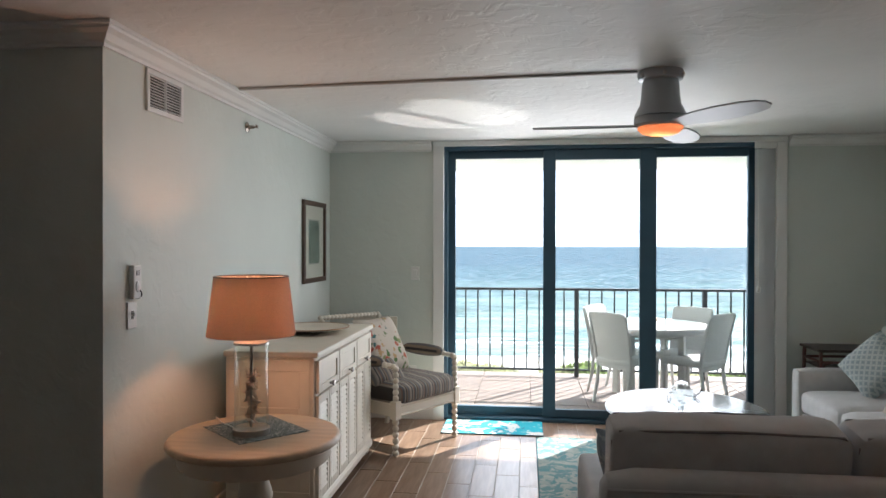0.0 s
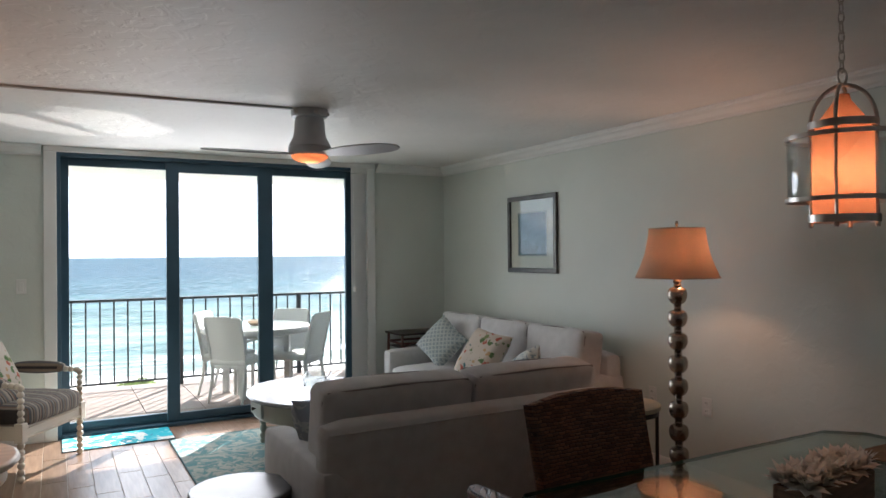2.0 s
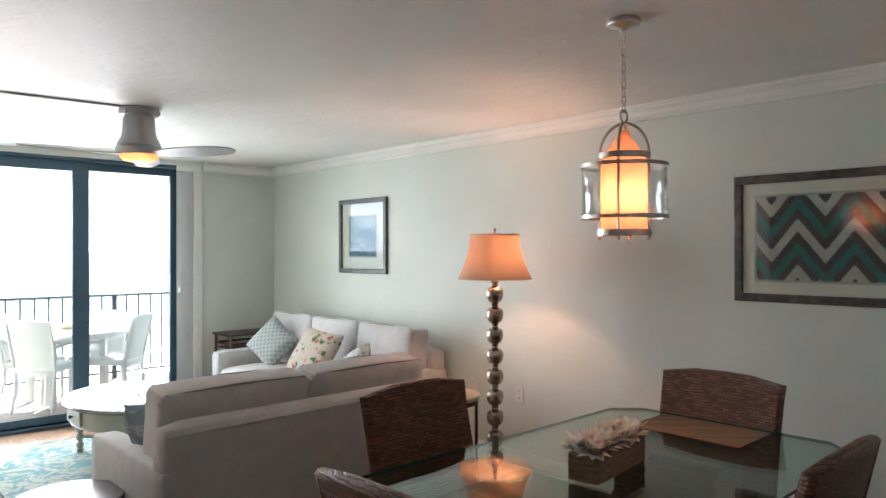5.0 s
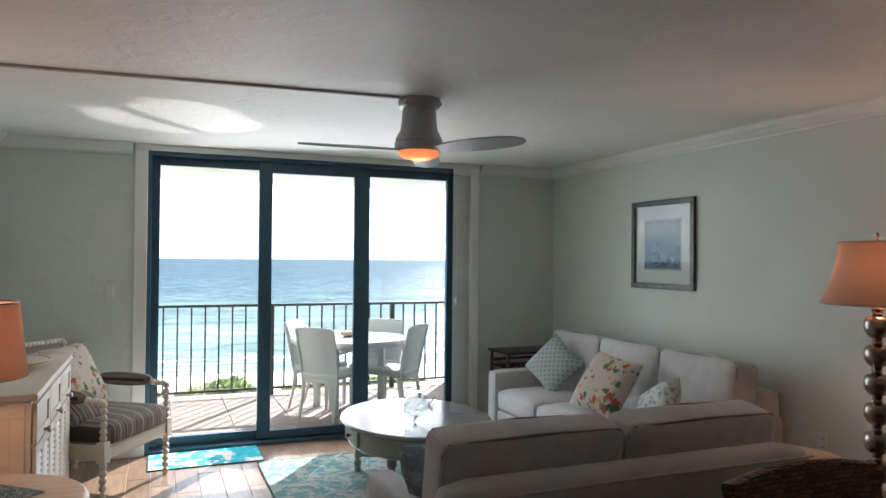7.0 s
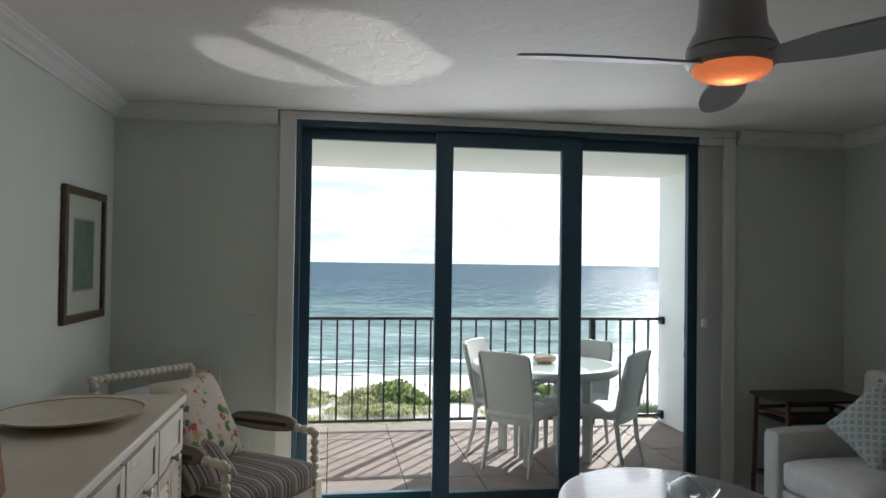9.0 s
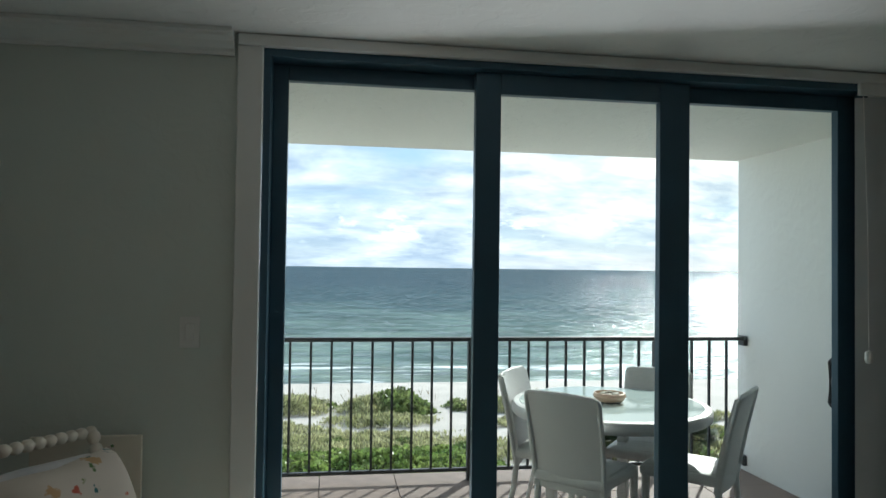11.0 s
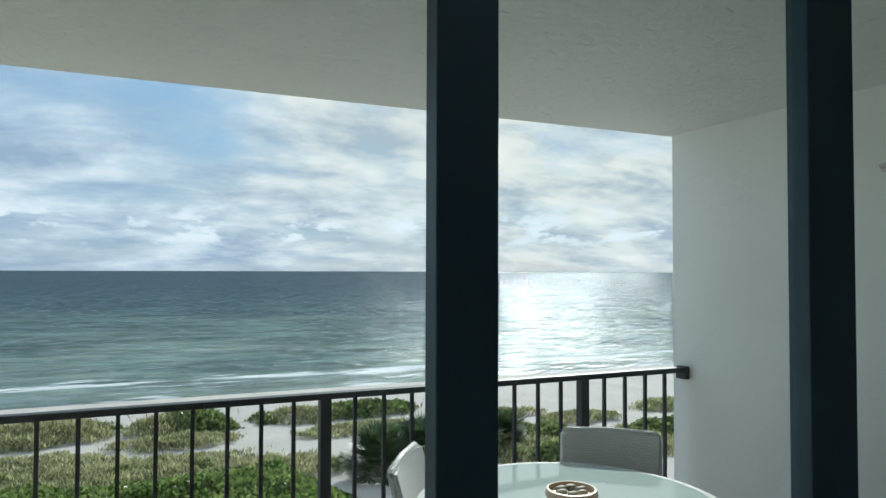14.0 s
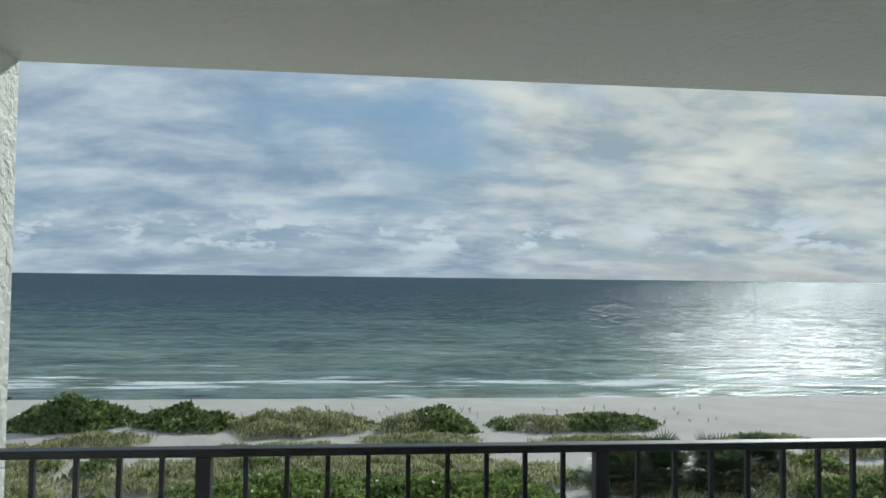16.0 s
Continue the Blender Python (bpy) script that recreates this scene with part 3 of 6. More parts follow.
# choppy water: body colour under a thin, broken mirror of the sky
n.remove(b)
body = n.new("ShaderNodeBsdfDiffuse")
gl = n.new("ShaderNodeBsdfGlossy"); gl.inputs["Color"].default_value = (0.9, 0.95, 1.0, 1); gl.inputs["Roughness"].default_value = 0.16
l.new(mx.outputs[2], body.inputs["Color"])
l.new(bp_last.outputs[0], body.inputs["Normal"]); l.new(bp_last.outputs[0], gl.inputs["Normal"])
ms = n.new("ShaderNodeMixShader")
gf = n.new("ShaderNodeMapRange"); gf.inputs["To Min"].default_value = 1.0; gf.inputs["To Max"].default_value = 0.1
l.new(fr.outputs[0], gf.inputs["Value"])
# facets: patches of wave face that mirror the sky more or less
fc = n.new("ShaderNodeTexNoise"); fc.inputs["Scale"].default_value = 1.0; fc.inputs["Detail"].default_value = 8; fc.inputs["Roughness"].default_value = 0.85
fcm = n.new("ShaderNodeMapping"); fcm.inputs["Scale"].default_value = (0.36, 0.34, 1); fcm.inputs["Location"].default_value = (31, 7, 0)
l.new(tc.outputs["Object"], fcm.inputs[0]); l.new(fcm.outputs[0], fc.inputs["Vector"])
fcr = n.new("ShaderNodeMapRange"); fcr.inputs["From Min"].default_value = 0.47; fcr.inputs["From Max"].default_value = 0.64
fcr.inputs["To Min"].default_value = 0.05; fcr.inputs["To Max"].default_value = 0.42
l.new(fc.outputs["Fac"], fcr.inputs["Value"])
gm = n.new("ShaderNodeMath"); gm.operation = "MULTIPLY"
l.new(gf.outputs[0], gm.inputs[0]); l.new(fcr.outputs[0], gm.inputs[1]); l.new(gm.outputs[0], ms.inputs[0])
l.new(body.outputs[0], ms.inputs[1]); l.new(gl.outputs[0], ms.inputs[2])
l.new(ms.outputs[0], n["Material Output"].inputs["Surface"])
bm = bmesh.new()
wx = [-4900, -800, -200, -100] + [-80 + 8 * k for k in range(21)] + [100, 200, 800, 4900]
rows = []
for j, y in enumerate([66, 70, 75, 80, 90, 110, 150, 300, 1200, 4900]):
    row = []
    for x in wx:
        yy = y
        if j == 0:
            yy = 68.0 - 0.055 * max(-60, min(60, x)) + 1.4 * noise.noise(Vector((x * 0.06, 1.0, 0)))
        row.append(bm.verts.new((x, yy, -10.25 if j else -10.6)))
    rows.append(row)
for a, c in zip(rows, rows[1:]):
    for k in range(len(wx) - 1):
        bm.faces.new((a[k], a[k + 1], c[k + 1], c[k]))
structure("water", bm, M_sea, "grey-green sea with small waves and surf", "sea", True)

# ---- materials of the things ----
M_linen = mat("linen_upholstery", (0.57, 0.565, 0.555), 0.95, var=0.07, scale=14, bump=0.25, bump_scale=420, sheen=0.2)
# linen piping darkened to hold the shadow line along the cushion seams
M_piping = mat("seam_shadow_piping", (0.27, 0.26, 0.25), 0.95, var=0.1, scale=40)
M_wood_dark = mat("espresso_wood", (0.03, 0.018, 0.012), 0.4, var=0.3, scale=8, stretch=(1, 1, 0.2))
M_teal_paint = mat("grey_green_paint", (0.36, 0.39, 0.34), 0.35, var=0.08, scale=6, bump=0.05)
M_table_top = mat("polished_grey_wood", (0.20, 0.205, 0.20), 0.2, var=0.1, scale=7, stretch=(1, 6, 1), coat=0.3)
M_tan_top = mat("washed_tan_wood", (0.52, 0.41, 0.28), 0.4, var=0.12, scale=4, stretch=(1, 8, 1), bump=0.06)
M_metal = mat("brushed_nickel", (0.50, 0.47, 0.43), 0.28, 0.95, var=0.1, scale=30)
M_bronze = mat("antique_silver", (0.34, 0.295, 0.25), 0.26, 0.95, var=0.25, scale=18)
M_knob = mat("dark_knob", (0.05, 0.045, 0.04), 0.35, 0.6)
M_plastic = mat("white_plastic", (0.75, 0.75, 0.72), 0.4, var=0.02)
M_wicker = weave("brown_wicker", (0.27, 0.12, 0.065), (0.05, 0.022, 0.013), 0.019, 0.38, 1.0, "Object", 0.42)
M_wwicker = weave("white_resin_wicker", (0.78, 0.79, 0.78), (0.52, 0.53, 0.53), 0.013, 0.5, 0.7, "Object", 0.9)
M_red_wood = mat("red_brown_bamboo", (0.10, 0.03, 0.022), 0.4, var=0.3, scale=20)
M_cglass = clear("clear_glass", (0.96, 0.98, 0.97), 0.0, 0.04)
M_tglass = clear("table_glass", (0.80, 0.90, 0.86), 0.0, 0.07)
M_edge = mat("green_glass_edge", (0.02, 0.09, 0.07), 0.1, var=0.1)
M_mat_paper = mat("cream_mat_board", (0.74, 0.71, 0.62), 0.9, var=0.02)
M_pic_frame = mat("pewter_frame", (0.10, 0.095, 0.085), 0.35, 0.5, var=0.4, scale=24)
M_brown_frame = mat("brown_frame", (0.085, 0.05, 0.03), 0.35, 0.1, var=0.3, scale=24)
M_shade = shade_cloth("linen_shade", (0.74, 0.60, 0.48), 0.5)
M_star = mat("dried_starfish", (0.72, 0.54, 0.42), 0.85, var=0.15, scale=30, bump=0.4, bump_scale=150)
M_petal = shade_cloth("white_petals", (0.90, 0.87, 0.79), 0.4)
M_box = mat("weathered_box_wood", (0.20, 0.13, 0.085), 0.7, var=0.3, scale=12, stretch=(1, 1, 8))


def stripes(name):
    """Woven stripes of several widths across the x axis."""
    m = mat(name, (0.5, 0.45, 0.38), 0.95, bump=0.2, bump_scale=400)
    n, l, b = nodes_of(m)
    tc = n.new("ShaderNodeTexCoord")
    sp = n.new("ShaderNodeSeparateXYZ")
    l.new(tc.outputs["Object"], sp.inputs[0])
    wr = n.new("ShaderNodeMath"); wr.operation = "WRAP"; wr.inputs[1].default_value = 0.115; wr.inputs[2].default_value = 0
    l.new(sp.outputs["Y"], wr.inputs[0])
    mr = n.new("ShaderNodeMapRange"); mr.inputs["From Max"].default_value = 0.115
    l.new(wr.outputs[0], mr.inputs["Value"])
    ra = n.new("ShaderNodeValToRGB")
    ra.color_ramp.interpolation = "CONSTANT"
    bands = ((0, (0.36, 0.32, 0.27)), (0.14, (0.06, 0.052, 0.05)), (0.22, (0.30, 0.27, 0.23)), (0.32, (0.20, 0.125, 0.09)), (0.40, (0.11, 0.115, 0.12)), (0.54, (0.30, 0.275, 0.235)), (0.64, (0.055, 0.05, 0.05)), (0.71, (0.27, 0.21, 0.155)), (0.80, (0.15, 0.15, 0.15)), (0.93, (0.28, 0.25, 0.21)))
    ra.color_ramp.elements[0].color = (*bands[0][1], 1)
    ra.color_ramp.elements[1].position = bands[1][0]
    ra.color_ramp.elements[1].color = (*bands[1][1], 1)
    for p, c in bands[2:]:
        e = ra.color_ramp.elements.new(p)
        e.color = (*c, 1)
    l.new(mr.outputs[0], ra.inputs[0])
    l.new(ra.outputs[0], b.inputs["Base Color"])
    return m


def print_cloth(name, ground, motifs, scale=14.0):
    """Cloth printed with soft-edged motifs, a (colour, threshold, offset) for each."""
    m = mat(name, ground, 0.95, bump=0.2, bump_scale=380)
    n, l, b = nodes_of(m)
    tc = n.new("ShaderNodeTexCoord")
    cur = None
    for col, th, offs in motifs:
        mp = n.new("ShaderNodeMapping"); mp.inputs["Location"].default_value = (offs, offs * 1.7, offs * 0.6)
        l.new(tc.outputs["Object"], mp.inputs[0])
        no = n.new("ShaderNodeTexNoise"); no.inputs["Scale"].default_value = scale; no.inputs["Detail"].default_value = 4; no.inputs["Distortion"].default_value = 1.6
        l.new(mp.outputs[0], no.inputs["Vector"])
        ra = n.new("ShaderNodeValToRGB")
        ra.color_ramp.elements[0].position = th
        ra.color_ramp.elements[1].position = th + 0.025
        l.new(no.outputs["Fac"], ra.inputs[0])
        mx = n.new("ShaderNodeMix"); mx.data_type = "RGBA"
        l.new(ra.outputs[0], mx.inputs["Factor"])
        if cur is None:
            mx.inputs[6].default_value = (*ground, 1)
        else:
            l.new(cur, mx.inputs[6])
        mx.inputs[7].default_value = (*col, 1)
        cur = mx.outputs[2]
    l.new(cur, b.inputs["Base Color"])
    return m


def lattice(name, ground, line, size=0.07):
    """Overlapping rings on cloth."""
    m = mat(name, ground, 0.95, bump=0.2, bump_scale=380)
    n, l, b = nodes_of(m)
    tc = n.new("ShaderNodeTexCoord")
    outs = []
    for o in (0.0, 0.5):
        mp = n.new("ShaderNodeMapping"); mp.inputs["Scale"].default_value = (1 / size,) * 3; mp.inputs["Location"].default_value = (o, o, 0)
        l.new(tc.outputs["Object"], mp.inputs[0])
        fr = n.new("ShaderNodeVectorMath"); fr.operation = "FRACTION"
        l.new(mp.outputs[0], fr.inputs[0])
        sb = n.new("ShaderNodeVectorMath"); sb.operation = "SUBTRACT"; sb.inputs[1].default_value = (0.5, 0.5, 0.5)
        l.new(fr.outputs[0], sb.inputs[0])
        fl = n.new("ShaderNodeVectorMath"); fl.operation = "MULTIPLY"; fl.inputs[1].default_value = (1, 1, 0)
        l.new(sb.outputs[0], fl.inputs[0])
        ln = n.new("ShaderNodeVectorMath"); ln.operation = "LENGTH"
        l.new(fl.outputs[0], ln.inputs[0])
        cp = n.new("ShaderNodeMath"); cp.operation = "COMPARE"; cp.inputs[1].default_value = 0.43; cp.inputs[2].default_value = 0.065
        l.new(ln.outputs["Value"], cp.inputs[0])
        outs.append(cp.outputs[0])
    mxm = n.new("ShaderNodeMath"); mxm.operation = "MAXIMUM"
    l.new(outs[0], mxm.inputs[0]); l.new(outs[1], mxm.inputs[1])
    mx = n.new("ShaderNodeMix"); mx.data_type = "RGBA"
    l.new(mxm.outputs[0], mx.inputs["Factor"])
    mx.inputs[6].default_value = (*ground, 1)
    mx.inputs[7].default_value = (*line, 1)
    l.new(mx.outputs[2], b.inputs["Base Color"])
    return m


def motif_cloth(name, ground):
    """Cream cloth printed with scattered sprays of coral, each spray in one colour with ragged edges."""
    m = mat(name, ground, 0.95, bump=0.2, bump_scale=380)
    n, l, b = nodes_of(m)
    tc = n.new("ShaderNodeTexCoord")
    wob = n.new("ShaderNodeTexNoise"); wob.inputs["Scale"].default_value = 26; wob.inputs["Detail"].default_value = 3
    l.new(tc.outputs["Object"], wob.inputs["Vector"])
    sc = n.new("ShaderNodeVectorMath"); sc.operation = "MULTIPLY_ADD"; sc.inputs[1].default_value = (0.06, 0.06, 0.0)
    l.new(wob.outputs["Color"], sc.inputs[0]); l.new(tc.outputs["Object"], sc.inputs[2])
    fl = n.new("ShaderNodeVectorMath"); fl.operation = "MULTIPLY"; fl.inputs[1].default_value = (1, 1, 0)
    l.new(sc.outputs[0], fl.inputs[0])
    vo = n.new("ShaderNodeTexVoronoi"); vo.inputs["Scale"].default_value = 18
    l.new(fl.outputs[0], vo.inputs["Vector"])
    sp = n.new("ShaderNodeSeparateColor")
    l.new(vo.outputs["Color"], sp.inputs[0])
    ra = n.new("ShaderNodeValToRGB"); ra.color_ramp.interpolation = "CONSTANT"
    inks = ((0.0, (0.42, 0.10, 0.06)), (0.24, (0.10, 0.17, 0.06)), (0.46, (0.05, 0.15, 0.15)), (0.62, (0.20, 0.24, 0.10)), (0.80, (0.46, 0.30, 0.15)))
    ra.color_ramp.elements[0].color = (*inks[0][1], 1)
    ra.color_ramp.elements[1].position = inks[1][0]
    ra.color_ramp.elements[1].color = (*inks[1][1], 1)
    for p, c in inks[2:]:
        e = ra.color_ramp.elements.new(p)
        e.color = (*c, 1)
    l.new(sp.outputs[0], ra.inputs[0])
    fine = n.new("ShaderNodeTexNoise"); fine.inputs["Scale"].default_value = 60; fine.inputs["Detail"].default_value = 2
    l.new(tc.outputs["Object"], fine.inputs["Vector"])
    ad = n.new("ShaderNodeMath"); ad.operation = "MULTIPLY_ADD"; ad.inputs[1].default_value = 0.5
    l.new(fine.outputs["Fac"], ad.inputs[0]); l.new(vo.outputs["Distance"], ad.inputs[2])
    big = n.new("ShaderNodeTexNoise"); big.inputs["Scale"].default_value = 7
    l.new(tc.outputs["Object"], big.inputs["Vector"])
    ad2 = n.new("ShaderNodeMath"); ad2.operation = "MULTIPLY_ADD"; ad2.inputs[1].default_value = -0.9
    l.new(big.outputs["Fac"], ad2.inputs[0]); l.new(ad.outputs[0], ad2.inputs[2])
    mk = n.new("ShaderNodeMapRange"); mk.inputs["From Min"].default_value = 0.22; mk.inputs["From Max"].default_value = 0.12
    l.new(ad2.outputs[0], mk.inputs["Value"])
    mx = n.new("ShaderNodeMix"); mx.data_type = "RGBA"
    l.new(mk.outputs[0], mx.inputs["Factor"]); mx.inputs[6].default_value = (*ground, 1); l.new(ra.outputs[0], mx.inputs[7])
    l.new(mx.outputs[2], b.inputs["Base Color"])
    return m


M_stripe = stripes("striped_fabric")
M_coral = motif_cloth("coral_print", (0.55, 0.49, 0.41))
M_bluepr = print_cloth("pale_blue_print", (0.55, 0.57, 0.53), (((0.27, 0.34, 0.36), 0.52, 3.1), ((0.62, 0.62, 0.57), 0.57, 8.8)), 16.0)
M_lattice = lattice("lattice_print", (0.30, 0.36, 0.36), (0.50, 0.54, 0.52), 0.052)
M_rug = print_cloth("teal_rug_pile", (0.12, 0.24, 0.24), (((0.34, 0.37, 0.33), 0.49, 1.1), ((0.09, 0.23, 0.24), 0.57, 4.4), ((0.28, 0.33, 0.30), 0.56, 7.9)), 8.0)
M_mat = print_cloth("turquoise_mat", (0.02, 0.42, 0.52), (((0.72, 0.74, 0.70), 0.52, 2.1), ((0.03, 0.25, 0.38), 0.60, 6.4), ((0.20, 0.55, 0.58), 0.58, 9.2)), 5.0)
M_runner = print_cloth("teal_tweed", (0.09, 0.125, 0.13), (((0.36, 0.40, 0.37), 0.50, 2.0),), 55.0)
M_place = weave("placemat_straw", (0.25, 0.15, 0.08), (0.10, 0.06, 0.03), 0.006, 0.8, 0.5)
M_ceramic = mat("cream_wood_bowl", (0.72, 0.65, 0.54), 0.3, var=0.1, scale=7)


# ---- ceiling and wall fittings ----
def fan():
    t = thing("ceiling_fan", "grey metal three-blade ceiling fan with a lit amber bowl light", "ceiling fan", 2.44, -2.33, H)
    M = mat("fan_grey", (0.40, 0.41, 0.42), 0.38, 0.35, var=0.05)
    part("canopy", lathe(bmesh.new(), [(0.115, -0.0005), (0.118, -0.02), (0.112, -0.045), (0.095, -0.052)], 40), M, t, "", True)
    part("motor_housing", lathe(bmesh.new(), [(0.090, -0.05), (0.094, -0.07), (0.098, -0.13), (0.104, -0.175), (0.118, -0.20), (0.132, -0.230), (0.135, -0.238), (0.130, -0.240), (0.135, -0.244), (0.135, -0.278), (0.122, -0.290)], 40), M, t, "", True)
    for k in range(3):
        a = radians((-60, 0, 60)[k])
        part("screw", lathe(bmesh.new(), [(0.004, 0), (0.011, 0.002), (0.011, 0.012), (0.004, 0.014)], 10, m=Matrix.Rotation(a, 4, "Z") @ pose(0, -0.112, -0.03, 90)), M_metal, t)
    bowl = lathe(bmesh.new(), [(0.116, -0.287), (0.114, -0.303), (0.094, -0.321), (0.062, -0.331), (0.02, -0.335), (0.004, -0.3355)], 40)
    part("light_bowl", bowl, shade_cloth("amber_bowl", (0.85, 0.50, 0.30), 0.55), t, "glowing amber glass bowl", True)
    for ang in (177, 63, -57):
        bm = bmesh.new()
        m = Matrix.Rotation(radians(ang), 4, "Z")
        prof = [(0.10, 0.035), (0.16, 0.05), (0.28, 0.072), (0.42, 0.078), (0.56, 0.066), (0.63, 0.045), (0.66, 0.018)]
        top, bot = [], []
        for x, w in prof:
            top.append([bm.verts.new(m @ Vector((x, s * w, -0.282 - s * w * 0.22 + 0.004))) for s in (-1, -0.4, 0.4, 1)])
            bot.append([bm.verts.new(m @ Vector((x, s * w, -0.282 - s * w * 0.22 - 0.004))) for s in (-1, -0.4, 0.4, 1)])
        for i in range(len(prof) - 1):
            for j in range(3):
                bm.faces.new((top[i][j], top[i + 1][j], top[i + 1][j + 1], top[i][j + 1]))
                bm.faces.new((bot[i][j], bot[i][j + 1], bot[i + 1][j + 1], bot[i + 1][j]))
            for j in (0, 3):
                bm.faces.new((top[i][j], bot[i][j], bot[i + 1][j], top[i + 1][j]))
        for i in (0, -1):
            for j in range(3):
                bm.faces.new((top[i][j], top[i][j + 1], bot[i][j + 1], bot[i][j]))
        part("blade", bm, M, t, "", True)


fan()
t = thing("cable_channel", "off-white surface cable channel crossing the ceiling to the fan", "cable channel")
mrot = Matrix.Translation((0.092, -2.205, 0)) @ Matrix.Rotation(math.atan2(-0.155, 2.23), 4, "Z")
part("channel", bx(bmesh.new(), 0, 2.232, -0.012, 0.012, H - 0.014, H - 0.0005, 0.003, 1, mrot), mat("channel_paint", (0.45, 0.43, 0.41), 0.5), t)


def vent():
    t = thing("air_vent", "white metal air vent grille with slats high on the wall", "vent", 0.0005, -2.883, 2.25)
    for y0, y1, z0, z1 in ((-0.172, 0.172, 0.075, 0.1), (-0.172, 0.172, -0.1, -0.075), (-0.172, -0.145, -0.075, 0.075), (0.145, 0.172, -0.075, 0.075)):
        part("frame", box(0, 0.012, y0, y1, z0, z1, 0.003), M_plastic, t)
    # black sheet drawn as the shade of the duct behind the slats
    part("backing", box(0, 0.002, -0.145, 0.145, -0.075, 0.075), M_black, t, "black sheet painted as the shade in the duct")
    part("mullion", box(0.002, 0.011, -0.004, 0.004, -0.075, 0.075), M_plastic, t)
    for k in range(11):
        z = -0.068 + k * 0.0136
        part("slat", bx(bmesh.new(), -0.0085, 0.0085, -0.145, 0.145, -0.001, 0.001, m=pose(0.0095, 0, z, 0, 40, 0)), M_plastic, t)


vent()
t = thing("sprinkler", "small chrome sidewall fire sprinkler on the wall", "sprinkler", 0.0005, -1.87, 2.27)
part("plate", lathe(bmesh.new(), [(0.034, 0), (0.034, 0.004), (0.02, 0.012)], 24, m=pose(0, 0, 0, 0, 90, 0)), M_bronze, t, "", True)
part("nozzle", lathe(bmesh.new(), [(0.012, 0.01), (0.012, 0.04), (0.007, 0.05), (0.007, 0.07)], 16, m=pose(0, 0, 0, 0, 90, 0)), M_bronze, t, "", True)
part("deflector", box(0.062, 0.066, -0.02, 0.02, -0.006, 0.014, 0.001), M_bronze, t)
t = thing("thermostat", "narrow white wall thermostat with an oval button", "thermostat", 0.0005, -3.158, 1.364)
part("body", box(0, 0.024, -0.032, 0.032, -0.075, 0.075, 0.005), M_plastic, t)
part("sensor", box(0.024, 0.026, -0.012, 0.012, 0.03, 0.052, 0.002), mat("grey_plastic", (0.3, 0.3, 0.3), 0.4), t)
part("button", lathe(bmesh.new(), [(0.018, 0.023), (0.017, 0.027), (0.01, 0.029)], 20, m=pose(0, 0, -0.02, 0, 90, 0), sx=1.4), M_plastic, t, "", True)
part("cord_hook", tube(bmesh.new(), [(0.026, 0.012, -0.035), (0.034, 0.016, -0.05), (0.03, 0.02, -0.066)], 0.003, 6), M_knob, t)


def plate(name, label, cat, m, slots):
    t = new(name)
    t.matrix_basis = m
    tagged(t, label, cat)
    part("plate", box(-0.037, 0.037, -0.007, -0.0005, -0.06, 0.06, 0.003), M_plastic, t)
    if slots == "toggle":
        part("toggle", box(-0.005, 0.005, -0.02, -0.006, -0.004, 0.012, 0.002), M_plastic, t)
        part("slot", box(-0.009, 0.009, -0.0078, -0.0068, -0.018, 0.018), M_knob, t)
    elif slots == "rocker":
        part("rocker", box(-0.017, 0.017, -0.012, -0.006, -0.034, 0.034, 0.003), M_plastic, t)
    else:
        for z in (0.026, -0.026):
            f = part("socket", box(-0.017, 0.017, -0.0095, -0.006, z - 0.017, z + 0.017, 0.004), M_plastic, t)
            for x in (-0.007, 0.007):
                part("slot", box(x - 0.0015, x + 0.0015, -0.0099, -0.009, z - 0.004, z + 0.008), M_knob, f)


plate("light_switch", "white toggle light switch with a dark slot on the wall", "light switch", pose(0, -3.172, 1.218, 0, 0, 90), "toggle")
plate("light_switch", "white rocker light switch beside the glass door", "light switch", pose(0.775, 0, 1.28), "rocker")
plate("wall_outlet", "white double wall outlet low behind the armchair", "outlet", pose(0.75, 0, 0.41), "outlet")
plate("wall_outlet", "white double wall outlet on the green wall", "outlet", pose(XR, -3.49, 0.51, 0, 0, -90), "outlet")
plate("wall_outlet", "white double wall outlet on the green wall", "outlet", pose(XR, -3.02, 0.51, 0, 0, -90), "outlet")

# vertical blinds, drawn to one side
t = thing("vertical_blind", "stack of pale grey vertical blind vanes drawn aside", "blind", 3.64, 0.0, 0)
M_vane = mat("blind_vane", (0.55, 0.57, 0.57), 0.6, var=0.04)
for k in range(9):
    part("vane", bx(bmesh.new(), -0.001, 0.001, -0.04, 0.04, 0.04, 2.335, m=Matrix.Translation((0.040 + k * 0.0095, 0.012, 0)) @ Matrix.Rotation(radians(68), 4, "Z")), M_vane, t)
part("head_track", box(-0.01, 0.158, -0.024, -0.004, 2.337, 2.391, 0.003), M_white, t)
part("wand_knob", lathe(bmesh.new(), [(0.004, 0), (0.014, 0.006), (0.017, 0.02), (0.017, 0.045), (0.012, 0.055), (0.004, 0.058)], 16, x=0.012, y=-0.045, z=1.14), M_plastic, t, "round white cord weight", True)
part("cord", tube(bmesh.new(), [(0.012, -0.045, 1.19), (0.012, -0.04, 1.7), (0.012, -0.014, 2.345)], 0.002, 6), M_plastic, t)


